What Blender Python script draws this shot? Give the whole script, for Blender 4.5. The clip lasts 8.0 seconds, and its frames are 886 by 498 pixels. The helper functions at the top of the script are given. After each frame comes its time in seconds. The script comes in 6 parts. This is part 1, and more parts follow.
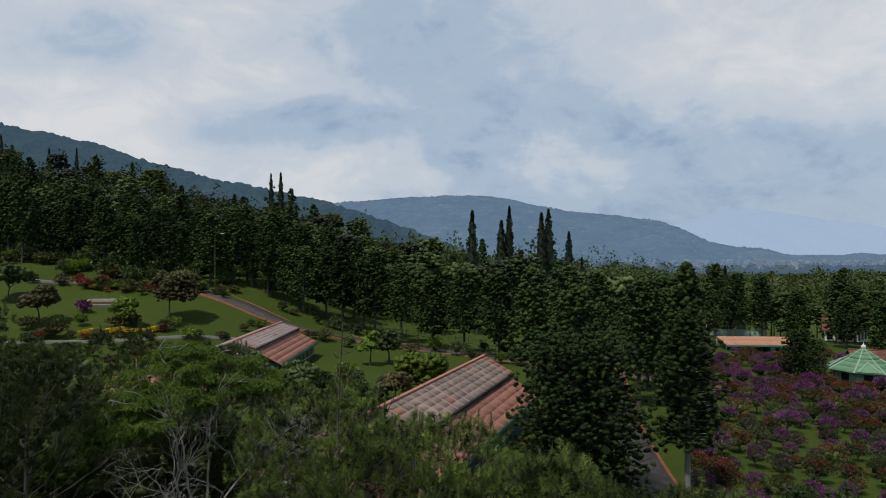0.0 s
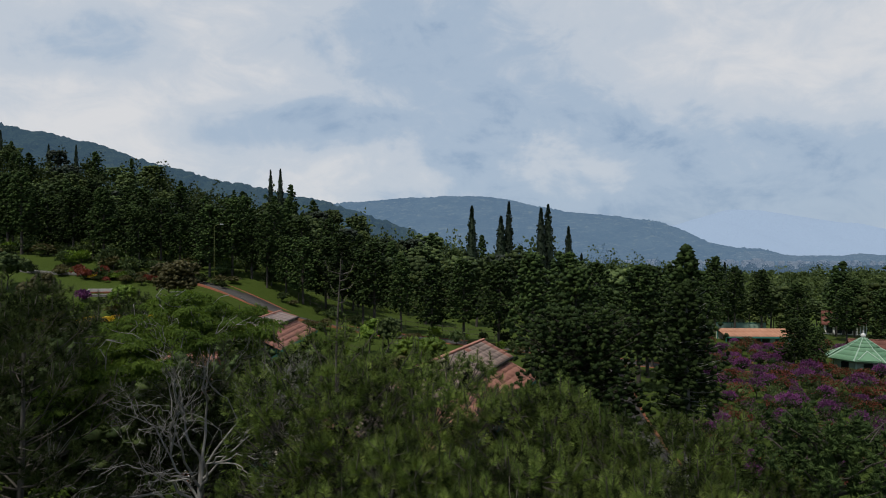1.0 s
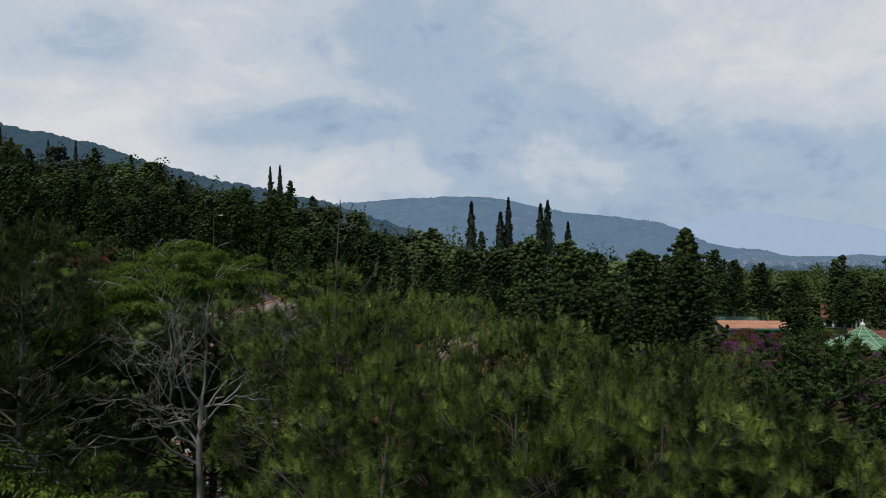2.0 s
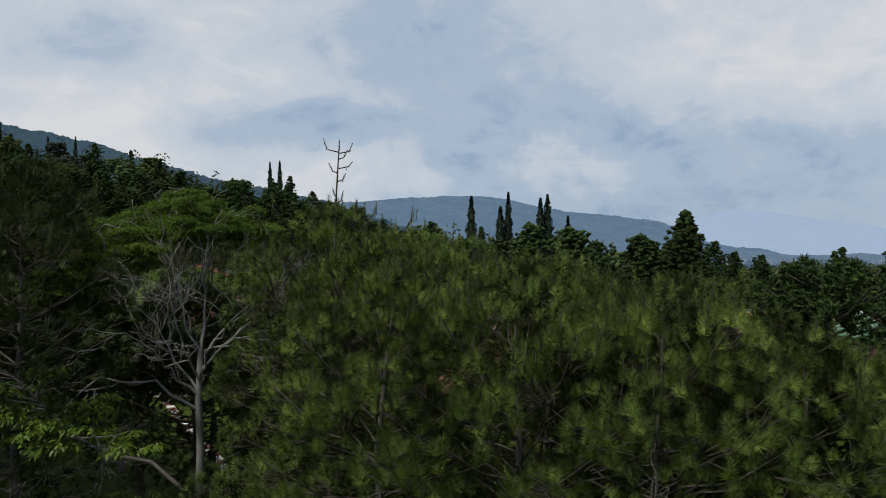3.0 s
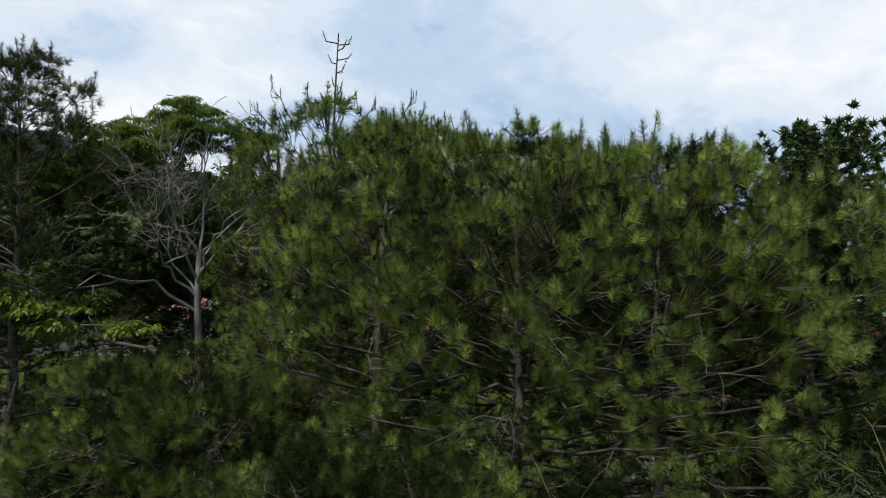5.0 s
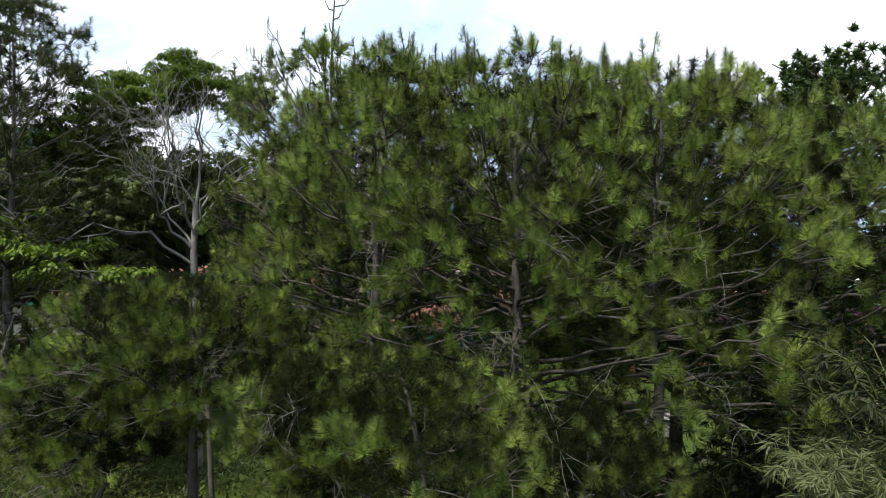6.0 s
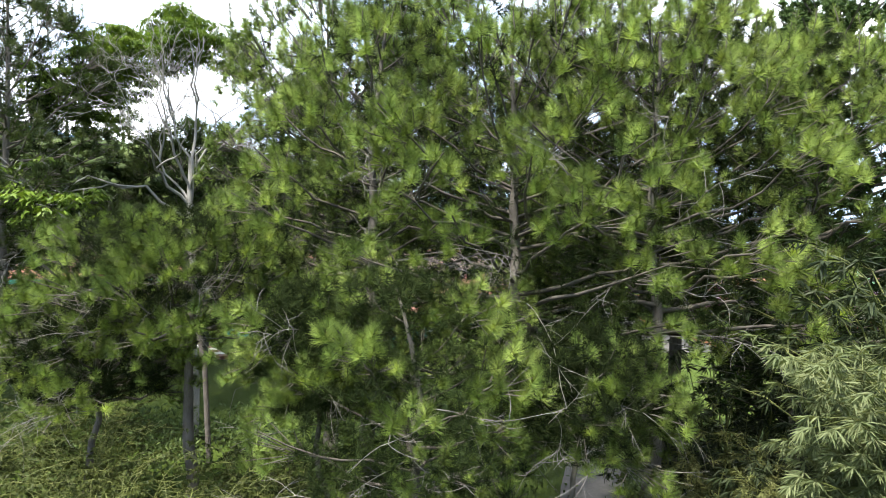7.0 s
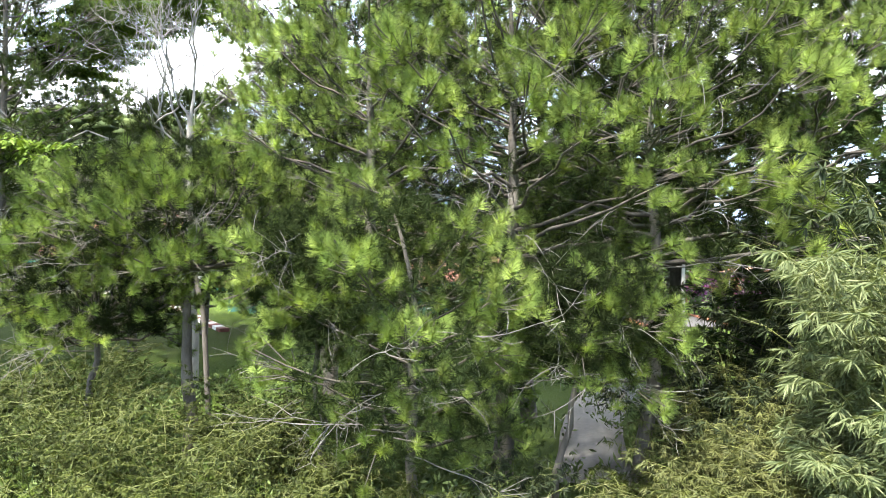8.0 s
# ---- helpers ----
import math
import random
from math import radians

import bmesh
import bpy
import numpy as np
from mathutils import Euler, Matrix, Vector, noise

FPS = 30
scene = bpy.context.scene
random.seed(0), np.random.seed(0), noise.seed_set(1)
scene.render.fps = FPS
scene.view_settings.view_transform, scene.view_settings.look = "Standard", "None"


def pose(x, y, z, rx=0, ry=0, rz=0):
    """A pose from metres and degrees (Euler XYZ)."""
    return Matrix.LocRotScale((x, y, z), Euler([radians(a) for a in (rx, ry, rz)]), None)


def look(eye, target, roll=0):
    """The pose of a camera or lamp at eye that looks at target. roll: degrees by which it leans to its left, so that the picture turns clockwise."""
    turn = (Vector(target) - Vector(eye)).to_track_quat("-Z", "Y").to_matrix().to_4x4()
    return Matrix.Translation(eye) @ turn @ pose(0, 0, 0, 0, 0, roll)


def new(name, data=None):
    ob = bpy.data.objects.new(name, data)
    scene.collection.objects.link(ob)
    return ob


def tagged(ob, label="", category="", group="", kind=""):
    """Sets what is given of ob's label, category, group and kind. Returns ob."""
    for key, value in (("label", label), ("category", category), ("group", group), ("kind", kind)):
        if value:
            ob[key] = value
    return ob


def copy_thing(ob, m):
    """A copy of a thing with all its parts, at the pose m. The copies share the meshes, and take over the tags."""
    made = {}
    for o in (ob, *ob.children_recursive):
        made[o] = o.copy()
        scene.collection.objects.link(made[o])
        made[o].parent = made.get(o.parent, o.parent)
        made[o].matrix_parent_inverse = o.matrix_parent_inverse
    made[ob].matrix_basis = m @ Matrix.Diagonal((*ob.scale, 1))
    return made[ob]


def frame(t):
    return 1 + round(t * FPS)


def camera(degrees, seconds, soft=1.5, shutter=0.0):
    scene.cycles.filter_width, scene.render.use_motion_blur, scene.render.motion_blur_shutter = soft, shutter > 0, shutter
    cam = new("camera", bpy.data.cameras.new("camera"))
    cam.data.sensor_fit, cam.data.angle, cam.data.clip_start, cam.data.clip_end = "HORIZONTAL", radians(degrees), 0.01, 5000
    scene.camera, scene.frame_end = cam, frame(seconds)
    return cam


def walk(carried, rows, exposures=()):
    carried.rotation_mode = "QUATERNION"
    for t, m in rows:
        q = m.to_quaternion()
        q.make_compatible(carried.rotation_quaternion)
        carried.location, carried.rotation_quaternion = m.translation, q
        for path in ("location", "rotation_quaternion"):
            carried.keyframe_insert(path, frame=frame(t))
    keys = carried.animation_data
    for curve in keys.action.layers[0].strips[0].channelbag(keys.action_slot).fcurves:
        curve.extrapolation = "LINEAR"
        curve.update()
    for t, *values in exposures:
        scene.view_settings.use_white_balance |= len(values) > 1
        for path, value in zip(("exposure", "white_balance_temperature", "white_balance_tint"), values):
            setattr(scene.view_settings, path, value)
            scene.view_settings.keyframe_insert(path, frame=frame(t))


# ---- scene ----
cam = camera(67.3, 8.0, soft=1.0)
METRES, EYE, TILT, LEAN, TURN = 11.0, 15.1, 0.0, 0.0, 0.0
ROWS = [
    (0.0, 0.0, 0.0, 0.0, 0.0, 0.0, -0.0),
    (0.5, 0.001, 0.0011, -0.0735, -0.01, 0.05, 0.0),
    (1.0, 0.0022, 0.0065, -0.1504, -0.03, 0.09, -0.01),
    (2.5, 0.0027, 0.006, -0.3618, -0.08, 0.17, -0.05),
    (3.0, 0.004, 0.0084, -0.4319, -0.07, 0.14, 0.02),
    (3.5, 0.0048, 0.0103, -0.4928, -0.07, 0.06, 0.07),
    (4.0, 0.0039, 0.0095, -0.5611, -0.08, 0.16, 0.06),
    (4.5, 0.0035, 0.0099, -0.621, -0.08, 0.19, 0.04),
    (6.0, 0.0013, 0.0196, -0.8004, -0.4, 0.13, 0.06),
    (6.5, 0.0016, 0.0238, -0.8511, -0.45, -0.02, 0.08),
    (7.0, 0.0022, 0.0267, -0.9045, -0.58, -0.14, 0.1),
    (7.5, 0.0046, 0.0277, -0.9503, -0.57, -0.36, 0.12),
    (8.0, 0.0067, 0.0294, -0.9989, -0.47, -0.57, 0.16),
]
EXPOSURES = [(0.0, 0.0), (3.0, 0.0), (4.0, 0.10), (4.7, 0.35), (5.8, 1.05), (6.5, 1.70), (7.0, 2.5), (7.5, 3.0), (8.0, 3.22)]
walk(cam, [(t, pose(0, 0, EYE, TILT, LEAN, TURN) @ pose(METRES * x, METRES * y, METRES * z, 90 + pitch, roll, yaw)) for t, x, y, z, yaw, pitch, roll in ROWS], EXPOSURES)

# ---------------------------------------------------------------- world and sun
SUN_EL, SUN_AZ = 62.0, 215.0      # degrees; azimuth clockwise from +y (ahead)
world = bpy.data.worlds.new("sky")
scene.world = world
world.use_nodes = True
wn, wl = world.node_tree.nodes, world.node_tree.links
wn.clear()
w_out = wn.new("ShaderNodeOutputWorld")
w_sky = wn.new("ShaderNodeTexSky")
w_sky.sky_type = 'NISHITA'
w_sky.sun_disc = False
w_sky.sun_elevation, w_sky.sun_rotation = radians(SUN_EL), radians(SUN_AZ)
w_sky.altitude, w_sky.dust_density, w_sky.air_density = 1200, 2.5, 1.2
w_bg_sky = wn.new("ShaderNodeBackground")
w_bg_sky.inputs[1].default_value = 0.075
wl.new(w_sky.outputs[0], w_bg_sky.inputs[0])


def w_math(op, a, b=None):
    n = wn.new("ShaderNodeMath")
    n.operation = op
    n.use_clamp = False
    for i, v in enumerate((a, b)):
        if v is None:
            continue
        if isinstance(v, (int, float)):
            n.inputs[i].default_value = v
        else:
            wl.new(v, n.inputs[i])
    return n.outputs[0]


def w_noise(scale, detail, rough, squash=2.2, seed=0.0, distortion=0.3):
    mp = wn.new("ShaderNodeMapping")
    mp.inputs["Scale"].default_value = (1, 1, squash)
    mp.inputs["Location"].default_value = (seed, seed * 0.7, 0)
    wl.new(w_tc.outputs["Generated"], mp.inputs[0])
    n = wn.new("ShaderNodeTexNoise")
    n.inputs["Scale"].default_value, n.inputs["Detail"].default_value, n.inputs["Roughness"].default_value = scale, detail, rough
    n.inputs["Distortion"].default_value = distortion
    wl.new(mp.outputs[0], n.inputs["Vector"])
    return n.outputs[0]


def w_ramp(value, stops):
    r = wn.new("ShaderNodeValToRGB")
    r.color_ramp.interpolation = 'EASE'
    el = r.color_ramp.elements
    while len(el) < len(stops):
        el.new(0.5)
    for e, (p, c) in zip(el, stops):
        e.position, e.color = p, (*c, 1)
    wl.new(value, r.inputs[0])
    return r.outputs[0]


w_tc = wn.new("ShaderNodeTexCoord")


big = w_noise(3.2, 8, 0.56, 2.0, 3.7)
fine = w_noise(10.0, 8, 0.62, 1.7, 1.3, 0.5)
ragged = w_noise(5.5, 6, 0.6, 1.6, 6.1, 0.4)
w_sep = wn.new("ShaderNodeSeparateXYZ")
wl.new(w_tc.outputs["Generated"], w_sep.inputs[0])
w_ahead = w_math('MAXIMUM', w_sep.outputs[1], 0.05)
w_right, w_up = w_math('DIVIDE', w_sep.outputs[0], w_ahead), w_math('DIVIDE', w_sep.outputs[2], w_ahead)


def w_bank(x, z, wide, high, edge=0.55):
    """A bank of thicker, darker cloud with ragged edges round a direction ahead (x right, z up)."""
    dx = w_math('DIVIDE', w_math('SUBTRACT', w_right, x), wide)
    dz = w_math('DIVIDE', w_math('SUBTRACT', w_up, z), high)
    d = w_math('SQRT', w_math('ADD', w_math('MULTIPLY', dx, dx), w_math('MULTIPLY', dz, dz)))
    d = w_math('ADD', d, w_math('MULTIPLY', w_math('SUBTRACT', ragged, 0.5), 1.5))
    m = wn.new("ShaderNodeMapRange")
    m.interpolation_type = 'SMOOTHSTEP'
    m.inputs[1].default_value, m.inputs[2].default_value, m.inputs[3].default_value, m.inputs[4].default_value = 1.0 - edge, 1.0 + edge, 1.0, 0.0
    wl.new(d, m.inputs[0])
    return m.outputs[0]


banks = None
for bx, bz, bw, bh, be, bv in ((0.05, 0.25, 0.22, 0.115, 0.75, 0.22), (-0.235, 0.185, 0.17, 0.036, 0.6, 0.19), (0.10, 0.165, 0.10, 0.035, 0.7, 0.08), (-0.53, 0.32, 0.15, 0.05, 0.8, 0.13), (-0.02, 0.125, 0.26, 0.035, 0.8, -0.09), (-0.55, 0.22, 0.26, 0.07, 0.8, -0.07), (0.36, 0.27, 0.18, 0.05, 0.8, -0.06),
                               (0.50, 0.055, 0.55, 0.10, 0.8, 0.29), (0.33, 0.185, 0.16, 0.05, 0.8, 0.10), (0.62, 0.17, 0.12, 0.04, 0.8, 0.08), (-0.10, 0.36, 0.30, 0.06, 0.8, 0.08)):
    term = w_math('MULTIPLY', w_bank(bx, bz, bw, bh, be), bv)
    banks = term if banks is None else w_math('ADD', banks, term)
val = w_math('ADD', w_math('ADD', w_math('MULTIPLY', big, 0.34), w_math('MULTIPLY', fine, 0.42)), 0.185)
val = w_math('SUBTRACT', val, banks)
cloud_col = w_ramp(val, [(0.20, (0.29, 0.40, 0.555)), (0.34, (0.41, 0.51, 0.64)), (0.48, (0.56, 0.62, 0.70)), (0.68, (0.74, 0.745, 0.765))])
w_bg_cloud = wn.new("ShaderNodeBackground")
wl.new(cloud_col, w_bg_cloud.inputs[0])
w_bg_cloud.inputs[1].default_value = 0.96
w_mix = wn.new("ShaderNodeMixShader")
w_dot = wn.new("ShaderNodeVectorMath")
w_dot.operation = 'DOT_PRODUCT'
wl.new(w_tc.outputs["Generated"], w_dot.inputs[0])
w_dot.inputs[1].default_value = (0.0, 0.9, -0.25)
w_cover = wn.new("ShaderNodeMapRange")
w_cover.interpolation_type = 'SMOOTHSTEP'
w_cover.inputs[1].default_value, w_cover.inputs[2].default_value, w_cover.inputs[3].default_value, w_cover.inputs[4].default_value = -0.15, 0.5, 0.12, 0.93
wl.new(w_math('ADD', w_dot.outputs["Value"], w_math('MULTIPLY', w_math('SUBTRACT', big, 0.5), 1.2)), w_cover.inputs[0])
wl.new(w_cover.outputs[0], w_mix.inputs[0])
wl.new(w_bg_sky.outputs[0], w_mix.inputs[1])
wl.new(w_bg_cloud.outputs[0], w_mix.inputs[2])
wl.new(w_mix.outputs[0], w_out.inputs[0])

sun_data = bpy.data.lights.new("sun", 'SUN')
sun_data.energy, sun_data.angle, sun_data.color = 2.9, radians(3.0), (1.0, 0.945, 0.85)
sun = new("sun", sun_data)
sun_from = Vector((math.sin(radians(SUN_AZ)) * math.cos(radians(SUN_EL)), math.cos(radians(SUN_AZ)) * math.cos(radians(SUN_EL)), math.sin(radians(SUN_EL))))
sun.matrix_world = look(sun_from * 100, (0, 0, 0))

# ---------------------------------------------------------------- materials


def node_mat(name):
    m = bpy.data.materials.new(name)
    m.use_nodes = True
    nt = m.node_tree
    bsdf = nt.nodes["Principled BSDF"]
    return m, nt, bsdf


def mix_rgb(nt, fac, a, b, blend='MIX'):
    n = nt.nodes.new("ShaderNodeMix")
    n.data_type, n.blend_type = 'RGBA', blend
    for i, v in ((0, fac), (6, a), (7, b)):
        if isinstance(v, (int, float)):
            n.inputs[i].default_value = v
        elif isinstance(v, tuple):
            n.inputs[i].default_value = (*v, 1)
        else:
            nt.links.new(v, n.inputs[i])
    return n.outputs[2]


def noise_tex(nt, scale, detail=4, rough=0.55, space="Object", stretch=(1, 1, 1)):
    tc = nt.nodes.new("ShaderNodeTexCoord")
    mp = nt.nodes.new("ShaderNodeMapping")
    mp.inputs["Scale"].default_value = stretch
    n = nt.nodes.new("ShaderNodeTexNoise")
    n.inputs["Scale"].default_value, n.inputs["Detail"].default_value, n.inputs["Roughness"].default_value = scale, detail, rough
    nt.links.new(tc.outputs[space], mp.inputs[0])
    nt.links.new(mp.outputs[0], n.inputs["Vector"])
    return n.outputs[0]


def ramp(nt, value, stops):
    r = nt.nodes.new("ShaderNodeValToRGB")
    el = r.color_ramp.elements
    while len(el) < len(stops):
        el.new(0.5)
    for e, (p, c) in zip(el, stops):
        e.position, e.color = p, (*c, 1)
    nt.links.new(value, r.inputs[0])
    return r.outputs[0]


def bump(nt, bsdf, value, strength, distance):
    b = nt.nodes.new("ShaderNodeBump")
    b.inputs["Strength"].default_value, b.inputs["Distance"].default_value = strength, distance
    nt.links.new(value, b.inputs["Height"])
    nt.links.new(b.outputs[0], bsdf.inputs["Normal"])


def leaf_mat(name, dark, mid, light, patch=0.5, rough=0.55, through_light=0.3, spec=0.3, spread=(0.75, 1.25), clump=0.0):
    """Foliage: every leaf its own shade, larger patches of hue, light passing through."""
    m, nt, bsdf = node_mat(name)
    geo = nt.nodes.new("ShaderNodeNewGeometry")
    inf = nt.nodes.new("ShaderNodeObjectInfo")
    c = ramp(nt, geo.outputs["Random Per Island"], [(0.0, dark), (0.55, mid), (1.0, light)])
    n = noise_tex(nt, patch, 3)
    c2 = ramp(nt, n, [(0.35, dark), (0.65, light)])
    c = mix_rgb(nt, 0.4, c, c2)
    if clump:
        c = mix_rgb(nt, 0.8, c, ramp(nt, noise_tex(nt, clump, 1), [(0.36, (0.46, 0.50, 0.50)), (0.64, (1.45, 1.4, 1.45))]), 'MULTIPLY')
    hsv = nt.nodes.new("ShaderNodeHueSaturation")
    mr = nt.nodes.new("ShaderNodeMapRange")
    mr.inputs[3].default_value, mr.inputs[4].default_value = spread
    nt.links.new(inf.outputs["Random"], mr.inputs[0])
    nt.links.new(mr.outputs[0], hsv.inputs["Value"])
    nt.links.new(c, hsv.inputs["Color"])
    nt.links.new(hsv.outputs[0], bsdf.inputs["Base Color"])
    bsdf.inputs["Roughness"].default_value = rough
    bsdf.inputs["Specular IOR Level"].default_value = spec
    tr = nt.nodes.new("ShaderNodeBsdfTranslucent")
    nt.links.new(mix_rgb(nt, 1.0, hsv.outputs[0], (1.0, 1.0, 0.55), 'MULTIPLY'), tr.inputs[0])
    mx = nt.nodes.new("ShaderNodeMixShader")
    mx.inputs[0].default_value = through_light
    nt.links.new(bsdf.outputs[0], mx.inputs[1])
    nt.links.new(tr.outputs[0], mx.inputs[2])
    nt.links.new(mx.outputs[0], nt.nodes["Material Output"].inputs[0])
    return m


def surface_mat(name, a, b, scale=3.0, rough=0.85, relief=0.3, depth=0.01, fine=40.0, stretch=(1, 1, 1), spec=0.3, vary=0.0):
    """Two-scale mottled surface with fine relief."""
    m, nt, bsdf = node_mat(name)
    n1 = noise_tex(nt, scale, 5, 0.6, stretch=stretch)
    n2 = noise_tex(nt, fine, 4, 0.6, stretch=stretch)
    c = ramp(nt, n1, [(0.3, a), (0.7, b)])
    c = mix_rgb(nt, 0.35, c, ramp(nt, n2, [(0.3, a), (0.7, b)]))
    if vary:
        inf = nt.nodes.new("ShaderNodeObjectInfo")
        hsv = nt.nodes.new("ShaderNodeHueSaturation")
        mr = nt.nodes.new("ShaderNodeMapRange")
        mr.inputs[3].default_value, mr.inputs[4].default_value = 1 - vary, 1 + vary
        nt.links.new(inf.outputs["Random"], mr.inputs[0])
        nt.links.new(mr.outputs[0], hsv.inputs["Value"])
        nt.links.new(c, hsv.inputs["Color"])
        c = hsv.outputs[0]
    nt.links.new(c, bsdf.inputs["Base Color"])
    bsdf.inputs["Roughness"].default_value = rough
    bsdf.inputs["Specular IOR Level"].default_value = spec
    if relief:
        bump(nt, bsdf, n2, relief, depth)
    return m


M_needle = leaf_mat("pine_needles", (0.046, 0.076, 0.021), (0.142, 0.206, 0.049), (0.256, 0.332, 0.083), 0.9, 0.65, 0.3, 0.08, (0.6, 1.45), 2.4)
# darker copy of the pine needles, with shade in the colour
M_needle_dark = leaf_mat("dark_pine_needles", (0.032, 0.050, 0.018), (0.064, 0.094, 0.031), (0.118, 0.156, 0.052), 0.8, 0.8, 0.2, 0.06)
# inner needles: the deep shade within the crown is put into the colour
M_needle_inner = leaf_mat("shade_dark_inner_needles", (0.006, 0.010, 0.004), (0.012, 0.019, 0.006), (0.026, 0.037, 0.010), 0.8, 0.8, 0.15, 0.05)
M_arau = leaf_mat("araucaria_leaves", (0.014, 0.026, 0.010), (0.024, 0.042, 0.013), (0.052, 0.080, 0.022), 0.5, 0.75, 0.1, 0.07, (0.65, 1.5))
M_cypress = leaf_mat("cypress_leaves", (0.008, 0.016, 0.009), (0.015, 0.027, 0.013), (0.028, 0.046, 0.020), 0.4, 0.6, 0.1)
M_broad = leaf_mat("broad_leaves", (0.026, 0.042, 0.017), (0.047, 0.071, 0.026), (0.098, 0.128, 0.044), 0.25, 0.7, 0.2, 0.1, (0.5, 1.9))
M_broad_light = leaf_mat("fresh_broad_leaves", (0.065, 0.115, 0.014), (0.112, 0.188, 0.020), (0.175, 0.255, 0.030), 0.4, 0.5, 0.35)
M_broad_brown = leaf_mat("brownish_leaves", (0.042, 0.042, 0.014), (0.070, 0.066, 0.021), (0.112, 0.098, 0.035), 0.4, 0.6, 0.25)
M_umbrella = leaf_mat("feathery_leaves", (0.055, 0.102, 0.019), (0.096, 0.162, 0.029), (0.16, 0.235, 0.042), 0.9, 0.75, 0.45, 0.08)
M_broad_olive = leaf_mat("olive_broad_leaves", (0.028, 0.042, 0.014), (0.052, 0.074, 0.022), (0.095, 0.120, 0.036), 0.25, 0.7, 0.2, 0.1, (0.6, 1.4))
M_bamboo = leaf_mat("bamboo_leaves", (0.062, 0.090, 0.034), (0.115, 0.148, 0.062), (0.20, 0.225, 0.11), 0.9, 0.65, 0.35, 0.2)
# shaded copy of the bamboo leaves: the shade is painted into the colour
M_bamboo_shade = leaf_mat("shade_dark_bamboo_leaves", (0.008, 0.014, 0.006), (0.017, 0.027, 0.010), (0.038, 0.050, 0.020), 0.9, 0.6, 0.15, 0.2)
M_grassy = leaf_mat("dry_bamboo_leaves", (0.040, 0.050, 0.016), (0.082, 0.094, 0.030), (0.150, 0.155, 0.062), 0.7, 0.6, 0.3, 0.2)
M_hedge = leaf_mat("hedge_bamboo_leaves", (0.022, 0.034, 0.007), (0.048, 0.064, 0.013), (0.094, 0.108, 0.026), 0.7, 0.6, 0.3, 0.2)
M_purple = leaf_mat("purple_flowers", (0.064, 0.015, 0.072), (0.155, 0.038, 0.155), (0.29, 0.082, 0.27), 0.8, 0.6, 0.3)
M_red = leaf_mat("red_flowers", (0.095, 0.020, 0.013), (0.185, 0.043, 0.027), (0.27, 0.078, 0.05), 0.8, 0.6, 0.3)
M_yellow = leaf_mat("yellow_flowers", (0.35, 0.22, 0.01), (0.55, 0.38, 0.02), (0.65, 0.5, 0.05), 0.8, 0.6, 0.3)
M_bark_pine = surface_mat("pine_bark", (0.050, 0.044, 0.038), (0.150, 0.136, 0.120), 4.0, 0.95, 0.9, 0.03, 22.0, (1, 1, 0.3))
M_bark_pale = surface_mat("pale_bark", (0.130, 0.125, 0.115), (0.285, 0.276, 0.258), 3.0, 0.9, 0.6, 0.015, 25.0, (1, 1, 0.4))
M_bark_dark = surface_mat("dark_bark", (0.04, 0.035, 0.03), (0.10, 0.09, 0.075), 3.0, 0.95, 0.7, 0.02, 20.0, (1, 1, 0.3))
M_twig = surface_mat("grey_dead_twigs", (0.105, 0.098, 0.088), (0.235, 0.222, 0.205), 5.0, 0.9, 0.3, 0.005, 40.0)
M_culm = surface_mat("bamboo_culm", (0.072, 0.090, 0.024), (0.150, 0.162, 0.048), 2.0, 0.45, 0.2, 0.003, 30.0)


def grass_mat():
    m, nt, bsdf = node_mat("lawn")
    n1 = noise_tex(nt, 0.05, 6, 0.6)
    n2 = noise_tex(nt, 1.3, 5, 0.65)
    n3 = noise_tex(nt, 14.0, 4, 0.7)
    c = ramp(nt, n1, [(0.35, (0.027, 0.050, 0.006)), (0.65, (0.052, 0.082, 0.010))])
    c = mix_rgb(nt, 0.5, c, ramp(nt, n2, [(0.3, (0.028, 0.050, 0.008)), (0.7, (0.064, 0.088, 0.015))]))
    c = mix_rgb(nt, 0.3, c, ramp(nt, n3, [(0.3, (0.03, 0.05, 0.010)), (0.75, (0.08, 0.105, 0.02))]))
    nt.links.new(c, bsdf.inputs["Base Color"])
    bsdf.inputs["Roughness"].default_value = 0.95
    bsdf.inputs["Specular IOR Level"].default_value = 0.1
    bump(nt, bsdf, n3, 0.8, 0.08)
    return m


M_grass = grass_mat()
M_asphalt = surface_mat("asphalt", (0.040, 0.038, 0.035), (0.080, 0.076, 0.070), 0.6, 0.9, 0.4, 0.01, 30.0)
M_path = surface_mat("concrete_paving", (0.105, 0.100, 0.092), (0.185, 0.180, 0.168), 0.5, 0.9, 0.3, 0.01, 12.0)
M_concrete = surface_mat("pale_concrete", (0.28, 0.275, 0.26), (0.42, 0.415, 0.395), 0.8, 0.9, 0.3, 0.008, 14.0)
M_kerb = surface_mat("terracotta_kerb", (0.154, 0.055, 0.030), (0.231, 0.094, 0.050), 2.0, 0.9, 0.3, 0.01, 20.0)
M_tile = surface_mat("red_roof_tiles", (0.26, 0.115, 0.085), (0.42, 0.205, 0.15), 0.9, 0.85, 0.3, 0.01, 7.0, stretch=(0.5, 1.2, 0.5), vary=0.08)
M_tile_old = surface_mat("weathered_roof_tiles", (0.12, 0.10, 0.09), (0.42, 0.305, 0.255), 0.75, 0.9, 0.4, 0.01, 5.0, stretch=(0.22, 1.5, 0.22), vary=0.10)
